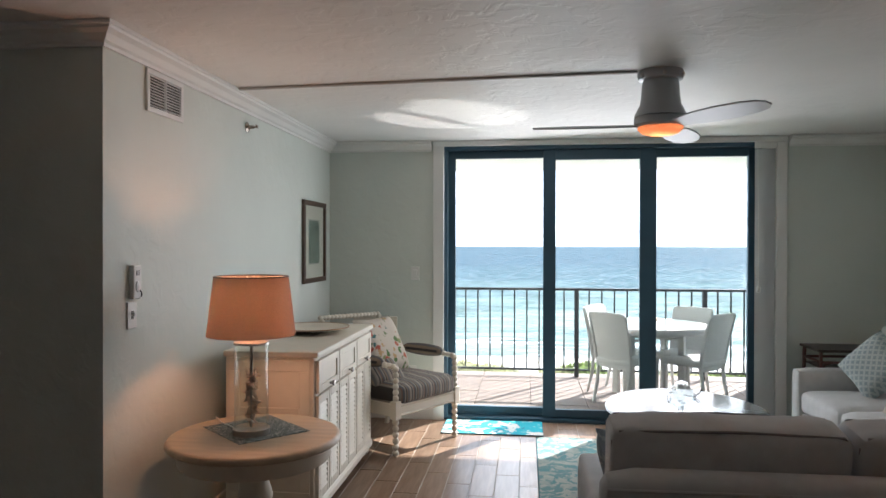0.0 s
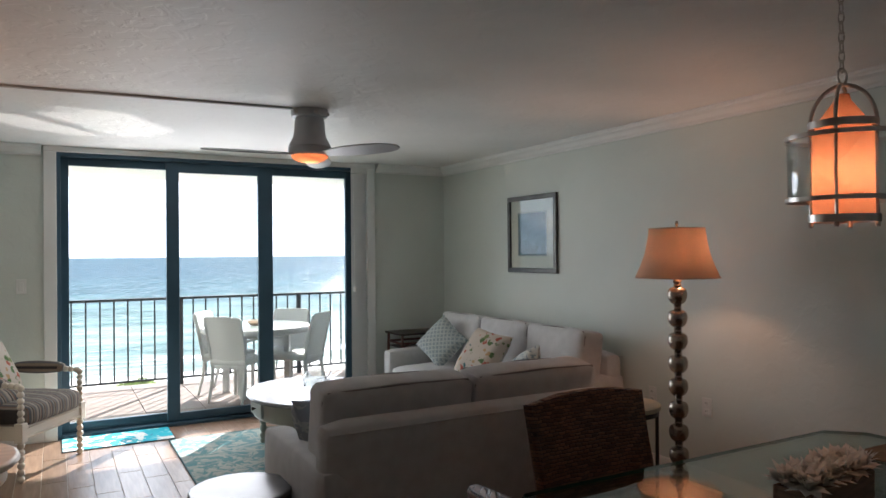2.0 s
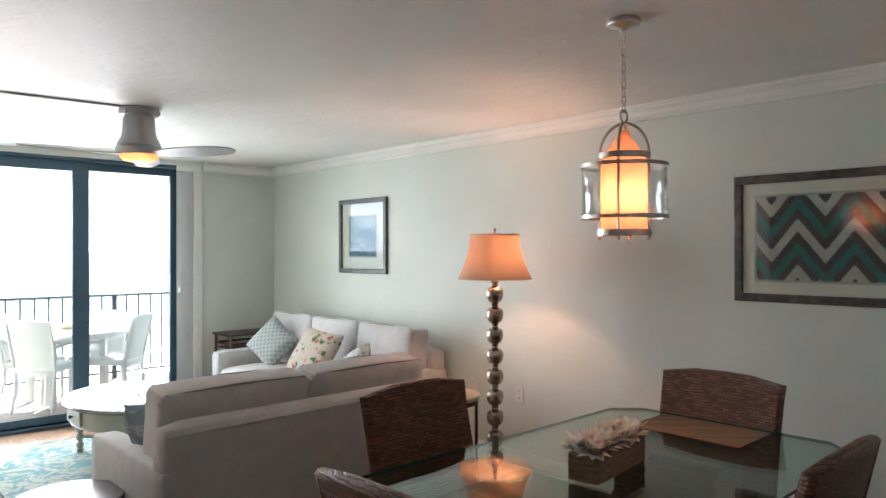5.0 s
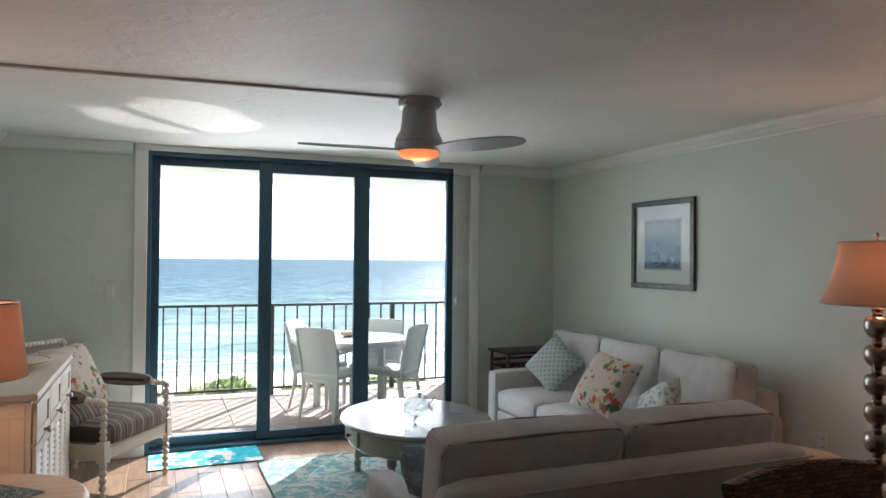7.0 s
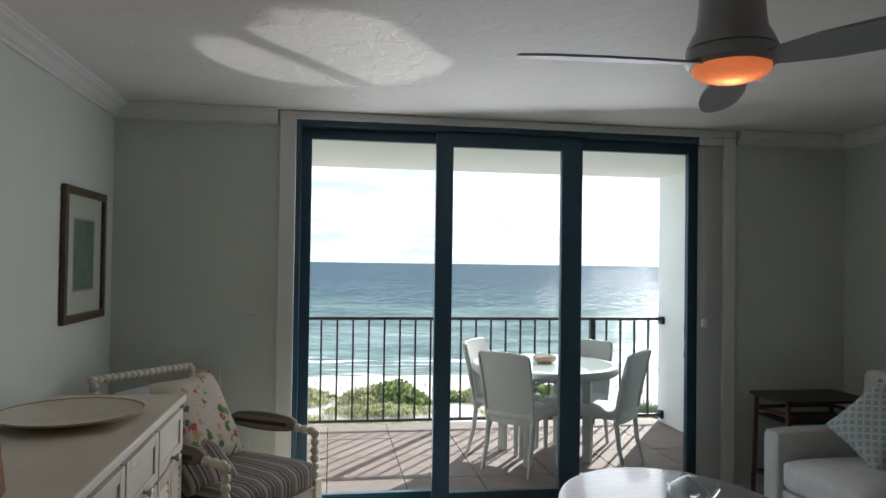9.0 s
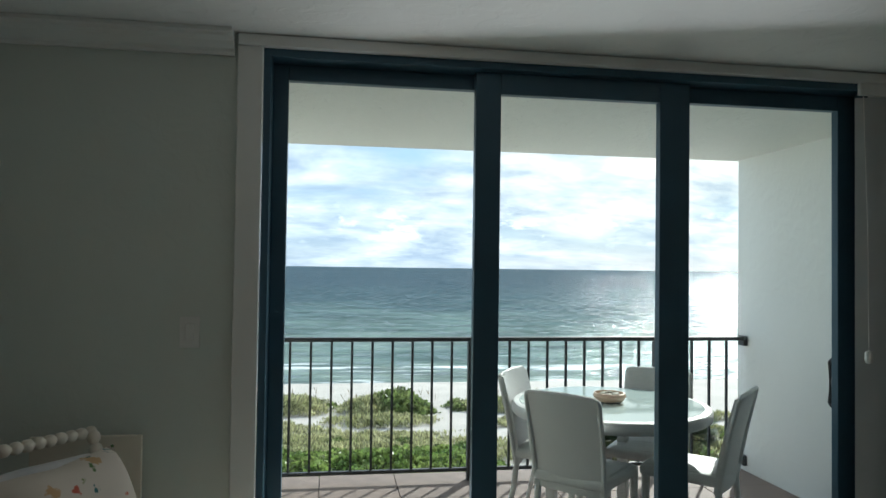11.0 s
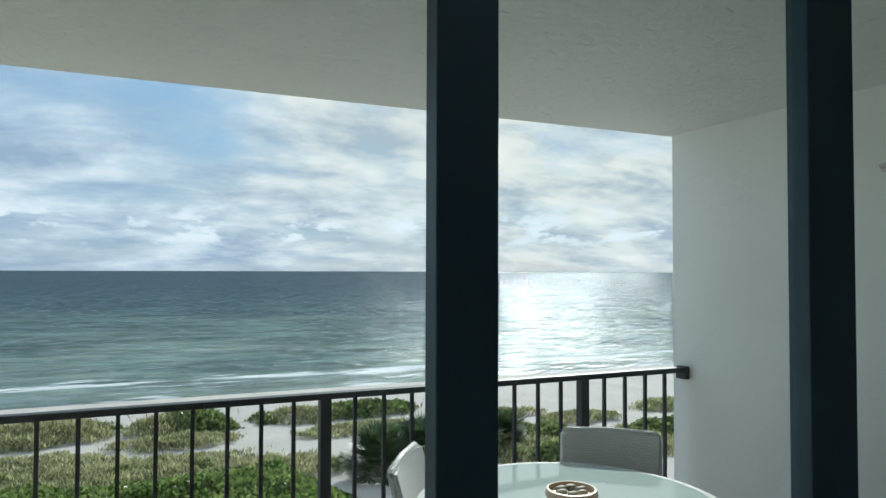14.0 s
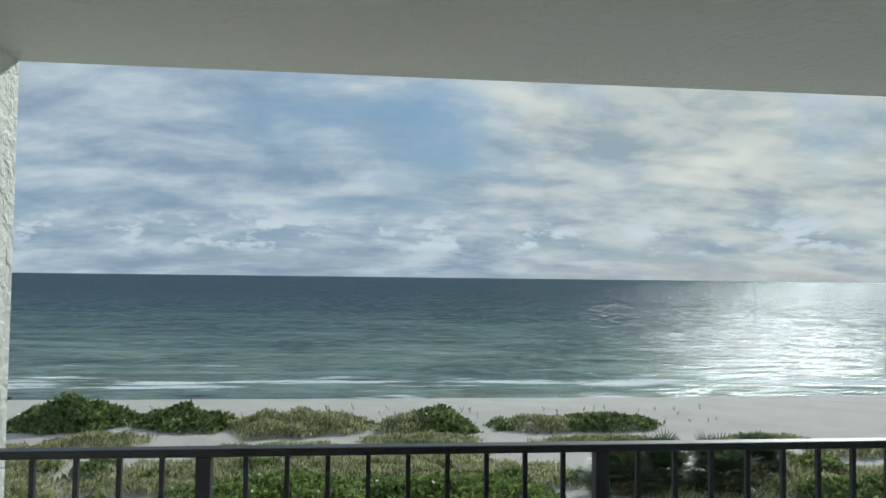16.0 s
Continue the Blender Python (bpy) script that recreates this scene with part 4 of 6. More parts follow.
# ---- pictures ----
def picture(name, label, m, w, h, fw, fmat, mw, art):
    t = new(name)
    t.matrix_basis = m
    tagged(t, label, "picture")
    d = 0.026
    for x0, x1, z0, z1 in ((-w / 2, w / 2, h / 2 - fw, h / 2), (-w / 2, w / 2, -h / 2, -h / 2 + fw), (-w / 2, -w / 2 + fw, -h / 2 + fw, h / 2 - fw), (w / 2 - fw, w / 2, -h / 2 + fw, h / 2 - fw)):
        f = part("frame", box(x0, x1, -d, -0.0005, z0, z1, 0.005), fmat, t)
    part("mat_board", box(-w / 2 + fw, w / 2 - fw, -0.008, -0.002, -h / 2 + fw, h / 2 - fw), M_mat_paper, t, "cream mat board")
    aw, ah = w / 2 - fw - mw, h / 2 - fw - mw
    part("mat_edge", box(-aw - 0.012, aw + 0.012, -0.0092, -0.0082, -ah - 0.012, ah + 0.012), mat("mat_bevel", (0.42, 0.42, 0.38), 0.8), t)
    art(t, aw, ah)
    g = part("glazing", box(-w / 2 + fw, w / 2 - fw, -0.0165, -0.0145, -h / 2 + fw, h / 2 - fw), M_cglass, t, "reflecting clear glass")
    g.visible_shadow = False


def art_plain(m):
    def make(t, aw, ah):
        part("print", box(-aw, aw, -0.0105, -0.0095, -ah, ah), m, t)
    return make


def art_chevron(t, aw, ah):
    """Zigzag bands in rows of grey, teal and grey on a cream ground, cut off at the print's edge."""
    part("print", box(-aw, aw, -0.0105, -0.0095, -ah, ah), mat("chevron_ground", (0.50, 0.47, 0.42), 0.8, var=0.10, scale=30), t)
    grey = mat("chevron_grey", (0.075, 0.07, 0.066), 0.8, var=0.45, scale=40, stretch=(1, 1, 3))
    teal = mat("chevron_teal", (0.05, 0.17, 0.155), 0.8, var=0.25, scale=25)
    tooth, amp, rowh = 0.268, 0.085, 0.240
    n = 60
    for r in range(-1, 3):
        for z0, z1, m in ((0.0, 0.058, grey), (0.058, 0.116, teal), (0.116, 0.172, grey)):
            bm = bmesh.new()
            for k in range(n + 1):
                xa, xb = -aw + 2 * aw * k / n, -aw + 2 * aw * (k + 1) / n
                col = []
                for x in (xa, xb):
                    q = ((x + aw + 0.055) / tooth) % 1.0
                    top = ah - 0.03 + 2 * amp * (abs(2 * q - 1) - 0.5) - r * rowh
                    col.append((max(-ah, min(ah, top - z1)), max(-ah, min(ah, top - z0))))
                if k == n or min(col[0][1] - col[0][0], col[1][1] - col[1][0]) < 0.0015:
                    if bm.faces:
                        bmesh.ops.remove_doubles(bm, verts=bm.verts, dist=0.00005)
                        part("zigzag_band", bm, m, t)
                        bm = bmesh.new()
                    continue
                front = [bm.verts.new(p) for p in ((xa, -0.0115, col[0][0]), (xb, -0.0115, col[1][0]), (xb, -0.0115, col[1][1]), (xa, -0.0115, col[0][1]))]
                back = [bm.verts.new((v.co.x, -0.0108, v.co.z)) for v in front]
                bm.faces.new(front)
                bm.faces.new(back[::-1])
                for q in (0, 2):
                    bm.faces.new((front[q], back[q], back[q + 1], front[q + 1]))
            bm.free()


M_art1 = print_cloth("sea_print", (0.08, 0.14, 0.16), (((0.04, 0.07, 0.08), 0.50, 3.0), ((0.17, 0.25, 0.26), 0.58, 6.0)), 18)
M_art2 = print_cloth("botanical_print", (0.17, 0.24, 0.20), (((0.05, 0.10, 0.07), 0.52, 1.0), ((0.28, 0.31, 0.24), 0.62, 6.0)), 16)
picture("framed_picture", "framed blue-grey print with cream mat in a pewter frame", pose(XR, -1.614, 1.685, 0, 0, -90), 0.72, 0.685, 0.042, M_pic_frame, 0.115, art_plain(M_art1))
picture("framed_picture", "framed botanical print with cream mat in a dark brown frame", pose(0, -0.49, 1.555, 0, 0, 90), 0.60, 0.665, 0.04, M_brown_frame, 0.12, art_plain(M_art2))
picture("framed_picture", "wide framed chevron print in teal, grey and cream", pose(XR, -5.51, 1.613, 0, 0, -90), 0.87, 0.685, 0.045, M_pic_frame, 0.075, art_chevron)


# ---- lamps ----
def bulb(x, y, z, watts, color, r=0.03):
    o = new("lamp_bulb", bpy.data.lights.new("lamp_bulb", "POINT"))
    o.data.energy, o.data.color, o.data.shadow_soft_size = watts, color, r
    o.location = (x, y, z)
    return o


def shade(bm, r0, z0, r1, z1, bell=0.0, n=8, seg=48, th=0.003):
    prof = []
    for k in range(n + 1):
        s = k / n
        prof.append((r0 + (r1 - r0) * s - bell * math.sin(math.pi * s), z0 + (z1 - z0) * s))
    prof += [(r - th, z) for r, z in prof[::-1]]
    lathe(bm, prof, seg, closed=False)
    return bm


WARM = (1.0, 0.47, 0.25)


def starfish(bm, m, r):
    c0, c1 = bm.verts.new(m @ Vector((0, 0, r * 0.16))), bm.verts.new(m @ Vector((0, 0, -r * 0.16)))
    ring = []
    for k in range(10):
        a = math.pi * k / 5
        rr = r if k % 2 == 0 else r * 0.36
        ring.append(bm.verts.new(m @ Vector((rr * math.cos(a), rr * math.sin(a), 0))))
    for k in range(10):
        bm.faces.new((c0, ring[k], ring[(k + 1) % 10]))
        bm.faces.new((c1, ring[(k + 1) % 10], ring[k]))


def table_lamp(x, y, z):
    t = thing("table_lamp", "lit table lamp with grey drum shade and glass cylinder of starfish", "lamp", x, y, z)
    part("base", lathe(bmesh.new(), [(0.086, 0.0), (0.086, 0.03), (0.08, 0.034)], 40), M_metal, t, "round brushed nickel base", True)
    part("glass_cylinder", lathe(bmesh.new(), [(0.079, 0.035), (0.079, 0.425), (0.075, 0.425), (0.075, 0.035)], 40, closed=False), M_cglass, t, "clear glass cylinder", True)
    part("cap", lathe(bmesh.new(), [(0.082, 0.424), (0.082, 0.434), (0.02, 0.442), (0.014, 0.47)], 40), M_metal, t, "", True)
    part("stem", tube(bmesh.new(), [(0, 0, 0.03), (0, 0, 0.43)], 0.007, 10), M_metal, t)
    random.seed(4)
    for k in range(14):
        bm = bmesh.new()
        h = 0.065 + k * 0.0165
        a = random.uniform(0, 6.28)
        d = random.uniform(0.008, 0.020)
        starfish(bm, Matrix.Translation((d * math.cos(a), d * math.sin(a), h)) @ Euler((random.uniform(0.6, 1.8), random.uniform(-0.6, 0.6), a)).to_matrix().to_4x4(), random.uniform(0.042, 0.052))
        part("starfish", bm, M_star, t)
    part("shade", shade(bmesh.new(), 0.205, 0.467, 0.172, 0.742), shade_cloth("grey_drum_shade", (0.56, 0.45, 0.37), 0.48), t, "grey linen drum shade", True)
    part("shade_ring", tube(bmesh.new(), [(0.171 * math.cos(a), 0.171 * math.sin(a), 0.742) for a in [2 * math.pi * k / 40 for k in range(40)]], 0.003, 6, True), M_knob, t)
    bmsp = bmesh.new()
    for k in range(3):
        a = 2 * math.pi * k / 3
        tube(bmsp, [(0, 0, 0.70), (0.17 * math.cos(a), 0.17 * math.sin(a), 0.738)], 0.002, 6)
    tube(bmsp, [(0, 0, 0.46), (0, 0, 0.70)], 0.005, 8)
    part("spider", bmsp, M_metal, t)
    part("cord", tube(bmesh.new(), [(-0.08, 0.03, 0.01), (-0.15, 0.09, 0.012), (-0.22, 0.16, 0.006), (-0.3, 0.27, 0.004)], 0.003, 6), M_plastic, t)
    bulb(x, y, z + 0.60, W_TABLE, WARM)


def floor_lamp(x, y):
    t = thing("floor_lamp", "lit floor lamp with stacked silver balls and cream bell shade", "lamp", x, y, 0)
    part("base", lathe(bmesh.new(), [(0.14, 0.0), (0.14, 0.02), (0.12, 0.03), (0.05, 0.05), (0.026, 0.075), (0.02, 0.11), (0.02, 0.128)], 40), M_bronze, t, "", True)
    for k in range(9):
        z = 1.262 - k * 0.1335
        part("ball", lathe(bmesh.new(), [(0.020, -0.0665), (0.024, -0.060), (0.018, -0.054), (0.032, -0.047), (0.045, -0.034), (0.0535, -0.014), (0.0555, 0.004), (0.054, 0.022), (0.050, 0.035), (0.042, 0.044), (0.026, 0.050), (0.018, 0.055), (0.024, 0.060), (0.020, 0.0665)], 28, z=z), M_bronze, t, "", True)
    part("neck", lathe(bmesh.new(), [(0.02, 1.33), (0.026, 1.345), (0.014, 1.36), (0.009, 1.40), (0.009, 1.66), (0.004, 1.67), (0.010, 1.68), (0.008, 1.695), (0.002, 1.70)], 16), M_bronze, t, "", True)
    part("shade", shade(bmesh.new(), 0.238, 1.368, 0.158, 1.655, 0.016), M_shade, t, "cream linen bell shade", True)
    for r, z in ((0.238, 1.368), (0.158, 1.655)):
        part("shade_trim", tube(bmesh.new(), [(r * math.cos(a), r * math.sin(a), z) for a in [2 * math.pi * k / 40 for k in range(40)]], 0.0035, 6, True), M_shade, t)
    bmsp = bmesh.new()
    for k in range(3):
        a = 2 * math.pi * k / 3
        tube(bmsp, [(0, 0, 1.655), (0.157 * math.cos(a), 0.157 * math.sin(a), 1.652)], 0.002, 6)
    part("spider", bmsp, M_bronze, t)
    bulb(x + 0.06, y, 1.52, W_FLOOR, WARM)


def pendant(x, y):
    t = thing("pendant_lamp", "lit lantern pendant with opal cylinder and rippled glass on a chain", "lamp", x, y, 0)
    part("canopy", lathe(bmesh.new(), [(0.062, H - 0.0005), (0.066, H - 0.012), (0.062, H - 0.022), (0.02, H - 0.03), (0.008, H - 0.045)], 32), M_metal, t, "", True)
    z = H - 0.045
    k = 0
    while z > 2.10:
        a = 0 if k % 2 else math.pi / 2
        pts = [(0.009 * math.cos(q) * math.cos(a), 0.009 * math.cos(q) * math.sin(a), z - 0.017 + 0.02 * math.sin(q)) for q in [2 * math.pi * i / 12 for i in range(12)]]
        part("chain_link", tube(bmesh.new(), pts, 0.0024, 6, True), M_metal, t)
        z -= 0.031
        k += 1
    part("ring", tube(bmesh.new(), [(0.024 * math.cos(q), 0, 2.067 + 0.024 * math.sin(q)) for q in [2 * math.pi * i / 20 for i in range(20)]], 0.0045, 8, True), M_metal, t)
    for rot in (0, 90):
        m = Matrix.Rotation(radians(rot + 20), 4, "Z")
        pts = [m @ Vector((0.094 * math.cos(q), 0, 1.915 + 0.125 * math.sin(q))) for q in [math.pi * i / 16 for i in range(17)]]
        part("hoop", tube(bmesh.new(), [m @ Vector((0.094, 0, 1.61))] + pts + [m @ Vector((-0.094, 0, 1.61))], 0.006, 8), M_metal, t)
    for r, z0, z1 in ((0.100, 1.902, 1.925), (0.166, 1.868, 1.882), (0.166, 1.672, 1.686), (0.103, 1.608, 1.632)):
        part("band", lathe(bmesh.new(), [(r, z0), (r, z1), (r - 0.005, z1), (r - 0.005, z0), (r, z0)], 44, closed=False), M_metal, t, "", True)
    for k in range(4):
        a = radians(45 * 2 * k + 20)
        part("foot", lathe(bmesh.new(), [(0.005, 1.592), (0.008, 1.598), (0.005, 1.61)], 10, x=0.094 * math.cos(a), y=0.094 * math.sin(a)), M_metal, t)
        part("spoke", tube(bmesh.new(), [(0.094 * math.cos(a), 0.094 * math.sin(a), 1.679), (0.163 * math.cos(a), 0.163 * math.sin(a), 1.679)], 0.004, 6), M_metal, t)
    part("opal_cylinder", lathe(bmesh.new(), [(0.084, 1.615), (0.087, 1.64), (0.087, 1.88), (0.078, 1.915), (0.05, 1.955), (0.025, 1.99), (0.02, 2.01)], 40, closed=False), shade_cloth("opal_glass", (0.42, 0.235, 0.145), 0.42), t, "glowing amber opal glass cylinder", True)
    bm = bmesh.new()
    seg = 64
    rings = []
    for j in range(14):
        z = 1.686 + (1.868 - 1.686) * j / 13
        rings.append([bm.verts.new(((0.160 + 0.0035 * noise.noise(Vector((math.cos(a) * 4, math.sin(a) * 4, z * 22)))) * math.cos(a), (0.160 + 0.0035 * noise.noise(Vector((math.cos(a) * 4, math.sin(a) * 4, z * 22)))) * math.sin(a), z)) for a in [2 * math.pi * i / seg for i in range(seg)]])
    for a, b in zip(rings, rings[1:]):
        for i in range(seg):
            bm.faces.new((a[i], a[(i + 1) % seg], b[(i + 1) % seg], b[i]))
    g = part("rippled_glass", bm, clear("rippled_glass", (0.95, 0.96, 0.95), 0.02, 0.10), t, "clear rippled glass drum", True)
    g.modifiers.new("thick", "SOLIDIFY").thickness = 0.003
    bulb(x, y, 1.76, W_PEND, WARM, 0.03)


TAB = (0.46, -2.93, 0.64)
table_lamp(*TAB)
floor_lamp(4.205, -3.71)
pendant(3.19, -5.32)
bulb(2.44, -2.33, 2.137, W_FAN, WARM, 0.012)


# ---- seating ----
def leg(parent, x, y, z0, z1, m=None):
    part("foot", box(x - 0.03, x + 0.03, y - 0.03, y + 0.03, z0, z1, 0.004), m or M_wood_dark, parent)


def sofa(name, label, x, y, rz, length, seats, arm=0.15, depth=0.94, drop=0.0, rise=0.0):
    """Along local x from 0 to length, back at local y 0, seat towards local +y."""
    t = thing(name, label, "sofa", x, y, 0, rz)
    bm = bmesh.new()
    soft(bm, length / 2, depth / 2, 0.195, length / 2 - 0.01, depth / 2 - 0.015, 0.115, 0.025, n=8)
    part("base", bm, M_linen, t, "", True)
    part("back_frame", soft(bmesh.new(), length / 2, 0.085, 0.44 + rise / 2, length / 2 - 0.012, 0.085, 0.345 + rise / 2, 0.07, (0, 0.008, 0), 14), M_linen, t, "", True)
    part("back_piping", tube(bmesh.new(), [(0.03, 0.0, 0.745 + rise), (length / 2, -0.004, 0.75 + rise), (length - 0.03, 0.0, 0.745 + rise)], 0.005, 6), M_linen, t)
    for cx in (arm / 2, length - arm / 2):
        part("arm", soft(bmesh.new(), cx, depth / 2 + 0.005, 0.35, arm / 2, depth / 2 + 0.003, 0.27, 0.035, (0.006, 0.004, 0.008), 10), M_linen, t, "", True)
        part("arm_piping", tube(bmesh.new(), [(cx - arm / 2 + 0.012, depth - 0.002, 0.12), (cx - arm / 2 + 0.012, depth - 0.002, 0.59), (cx - arm / 2 + 0.03, depth - 0.002, 0.608), (cx + arm / 2 - 0.03, depth - 0.002, 0.608), (cx + arm / 2 - 0.012, depth - 0.002, 0.59), (cx + arm / 2 - 0.012, depth - 0.002, 0.12)], 0.004, 6), M_linen, t)
    w = (length - 2 * arm) / seats
    for k in range(seats):
        cx = arm + w * (k + 0.5)
        part("seat_cushion", soft(bmesh.new(), cx, 0.56, 0.395, w / 2 - 0.006, 0.385, 0.085, 0.05, (0, 0.012, 0.03), 12, None, 0.004), M_linen, t, "", True)
    ext = 0.10
    wb = (length - 2 * arm + 2 * ext) / seats
    for k in range(seats):
        cx = arm - ext + wb * (k + 0.5)
        m = Matrix.Translation((cx, 0.275, 0.685 - drop)) @ Matrix.Rotation(radians(8), 4, "X")
        c = part("back_cushion", soft(bmesh.new(), 0, 0, 0, wb / 2 - 0.006, 0.105, 0.26, 0.04, (0.0, 0.03, 0.008), 14, m, 0.006), M_linen, t, "", True)
        pts = [(-wb / 2 + 0.03, -0.075, -0.22), (-wb / 2 + 0.014, -0.08, 0.22), (-wb / 2 + 0.035, -0.08, 0.25), (0, -0.085, 0.262), (wb / 2 - 0.035, -0.08, 0.25), (wb / 2 - 0.014, -0.08, 0.22), (wb / 2 - 0.03, -0.075, -0.22)]
        part("piping", tube(bmesh.new(), [m @ Vector(p) for p in pts], 0.0055, 6), M_piping, c)
        pts = [(p[0], 0.08, p[2]) for p in pts]
        part("piping", tube(bmesh.new(), [m @ Vector(p) for p in pts], 0.0055, 6), M_piping, c)
    for fx in (0.08, length - 0.08):
        for fy in (0.08, depth - 0.08):
            leg(t, fx, fy, 0.001, 0.085)
    return t


sofa("sofa", "pale grey linen three-seat sofa with loose back cushions", XR - 0.03, -2.78, 90, 2.22, 3)
sofa("loveseat", "pale grey linen two-seat sofa with loose back cushions", 1.97, -3.88, 0, 1.66, 2, 0.15, 0.93, 0.01, 0.025)


def pillow(label, x, y, z, size, m, rx, ry, rz, thick=0.075):
    t = thing("throw_pillow", label, "pillow")
    t.matrix_basis = pose(x, y, z, rx, ry, rz)
    h = size / 2
    bm = bmesh.new()
    n = 16
    rows = {}
    for s in (1, -1):
        for i in range(n + 1):
            for j in range(n + 1):
                u, v = 2 * i / n - 1, 2 * j / n - 1
                if s == -1 and (abs(u) == 1 or abs(v) == 1):
                    rows[s, i, j] = rows[1, i, j]
                    continue
                k = 1 - 0.07 * (1 - abs(u * v)) * (abs(u) ** 6 + abs(v) ** 6) / 1.0
                d = thick * ((1 - u ** 4) * (1 - v ** 4)) ** 0.55
                rows[s, i, j] = bm.verts.new((u * h * k, v * h * k, s * d + 0.004 * noise.noise(Vector((u * 3, v * 3, s + x)))))
    for s in (1, -1):
        for i in range(n):
            for j in range(n):
                bm.faces.new((rows[s, i, j], rows[s, i + 1, j], rows[s, i + 1, j + 1], rows[s, i, j + 1]))
    part("cover", bm, m, t, "", True)
    return t


pillow("blue-grey square pillow with white ring lattice on the sofa", 4.12, -0.99, 0.705, 0.38, M_lattice, 60, 34, -76)
pillow("cream square pillow printed with red and green coral", 4.02, -1.85, 0.695, 0.44, M_coral, 56, 6, -82)
pillow("small pale blue print pillow at the sofa's end", 4.0, -2.42, 0.63, 0.36, M_bluepr, 55, -30, -85)
pillow("slate blue print pillow leaning on the loveseat arm", 2.20, -3.26, 0.62, 0.38, print_cloth("slate_print", (0.22, 0.26, 0.29), (((0.34, 0.38, 0.40), 0.55, 3.1),), 18.0), 62, 8, 40)


# ---- corner table ----
def corner_table(x, y):
    t = thing("side_table", "dark red-brown bamboo side table beside the sofa", "side table", x, y)
    w, d, h = 0.30, 0.19, 0.733
    part("tabletop", box(-w, w, -d, d, h - 0.02, h, 0.004), M_wood_dark, t)
    for sx in (-1, 1):
        for sy in (-1, 1):
            part("leg", tube(bmesh.new(), [(sx * (w - 0.03), sy * (d - 0.03), h - 0.02), (sx * (w - 0.015), sy * (d - 0.015), 0.001)], 0.014, 10), M_red_wood, t)
    for z in (h - 0.10, 0.22):
        for sy in (-1, 1):
            part("rail", tube(bmesh.new(), [(-w + 0.03, sy * (d - 0.03), z), (w - 0.03, sy * (d - 0.03), z)], 0.011, 8), M_red_wood, t)
        for sx in (-1, 1):
            part("rail", tube(bmesh.new(), [(sx * (w - 0.03), -d + 0.03, z), (sx * (w - 0.03), d - 0.03, z)], 0.011, 8), M_red_wood, t)
    part("shelf", box(-w + 0.035, w - 0.035, -d + 0.035, d - 0.035, h - 0.15, h - 0.14, 0.003), M_wood_dark, t)
    for sx in (-1, 1):
        part("bracket", tube(bmesh.new(), [(sx * (w - 0.03), -d + 0.03, h - 0.17), (sx * (w - 0.055), -d + 0.03, h - 0.125), (sx * (w - 0.10), -d + 0.03, h - 0.105)], 0.008, 8), M_red_wood, t)


corner_table(4.27, -0.25)


# ---- coffee table, fish, rug, mat ----
def oval(bm, prof, rx, ry, seg=64):
    """A profile of (inset, z) carried round an oval."""
    rings = [[bm.verts.new(((rx - i) * math.cos(2 * math.pi * k / seg), (ry - i) * math.sin(2 * math.pi * k / seg), z)) for k in range(seg)] for i, z in prof]
    for a, b in zip(rings, rings[1:]):
        for k in range(seg):
            bm.faces.new((a[k], a[(k + 1) % seg], b[(k + 1) % seg], b[k]))
    bm.faces.new(rings[0][::-1])
    bm.faces.new(rings[-1])
    return bm


def coffee_table(x, y):
    t = thing("coffee_table", "oval grey-green painted coffee table with turned legs", "coffee table", x, y, 0.012)
    part("tabletop", oval(bmesh.new(), [(0.03, 0.428), (0.008, 0.432), (0.0, 0.442), (0.004, 0.455), (0.012, 0.460), (0.02, 0.461)], 0.51, 0.63), M_table_top, t, "polished grey oval top", True)
    part("apron", oval(bmesh.new(), [(0.0, 0.295), (0.004, 0.30), (0.0, 0.31), (0.0, 0.428)], 0.455, 0.575), M_teal_paint, t, "", True)
    d = part("drawer", bx(bmesh.new(), -0.16, 0.16, -0.578, -0.56, 0.315, 0.415, 0.004), M_teal_paint, t)
    part("knob", lathe(bmesh.new(), [(0.006, 0), (0.006, 0.01), (0.014, 0.018), (0.012, 0.028), (0.004, 0.031)], 16, m=pose(0, -0.578, 0.365, 90)), M_knob, d, "", True)
    d = part("drawer", bx(bmesh.new(), -0.46, -0.44, -0.15, 0.15, 0.315, 0.415, 0.004), M_teal_paint, t)
    part("knob", lathe(bmesh.new(), [(0.006, 0), (0.006, 0.01), (0.014, 0.018), (0.012, 0.028), (0.004, 0.031)], 16, m=pose(-0.46, 0, 0.365, 0, -90)), M_knob, d, "", True)
    prof = [(0.022, 0.001), (0.027, 0.02), (0.02, 0.035), (0.03, 0.055), (0.026, 0.075), (0.016, 0.085), (0.027, 0.10), (0.027, 0.13), (0.018, 0.15), (0.03, 0.17), (0.034, 0.20), (0.028, 0.225), (0.018, 0.235), (0.032, 0.25), (0.032, 0.296)]
    for lx, ly in ((-0.30, -0.40), (0.30, -0.40), (-0.30, 0.40), (0.30, 0.40)):
        part("leg", lathe(bmesh.new(), prof, 20, lx, ly), M_teal_paint, t, "", True)
    for sy in (-1, 1):
        part("stretcher", tube(bmesh.new(), [(-0.30, sy * 0.40, 0.115), (0, sy * 0.22, 0.115), (0.30, sy * 0.40, 0.115)], 0.014, 8), M_teal_paint, t, "", True)


coffee_table(2.78, -1.38)


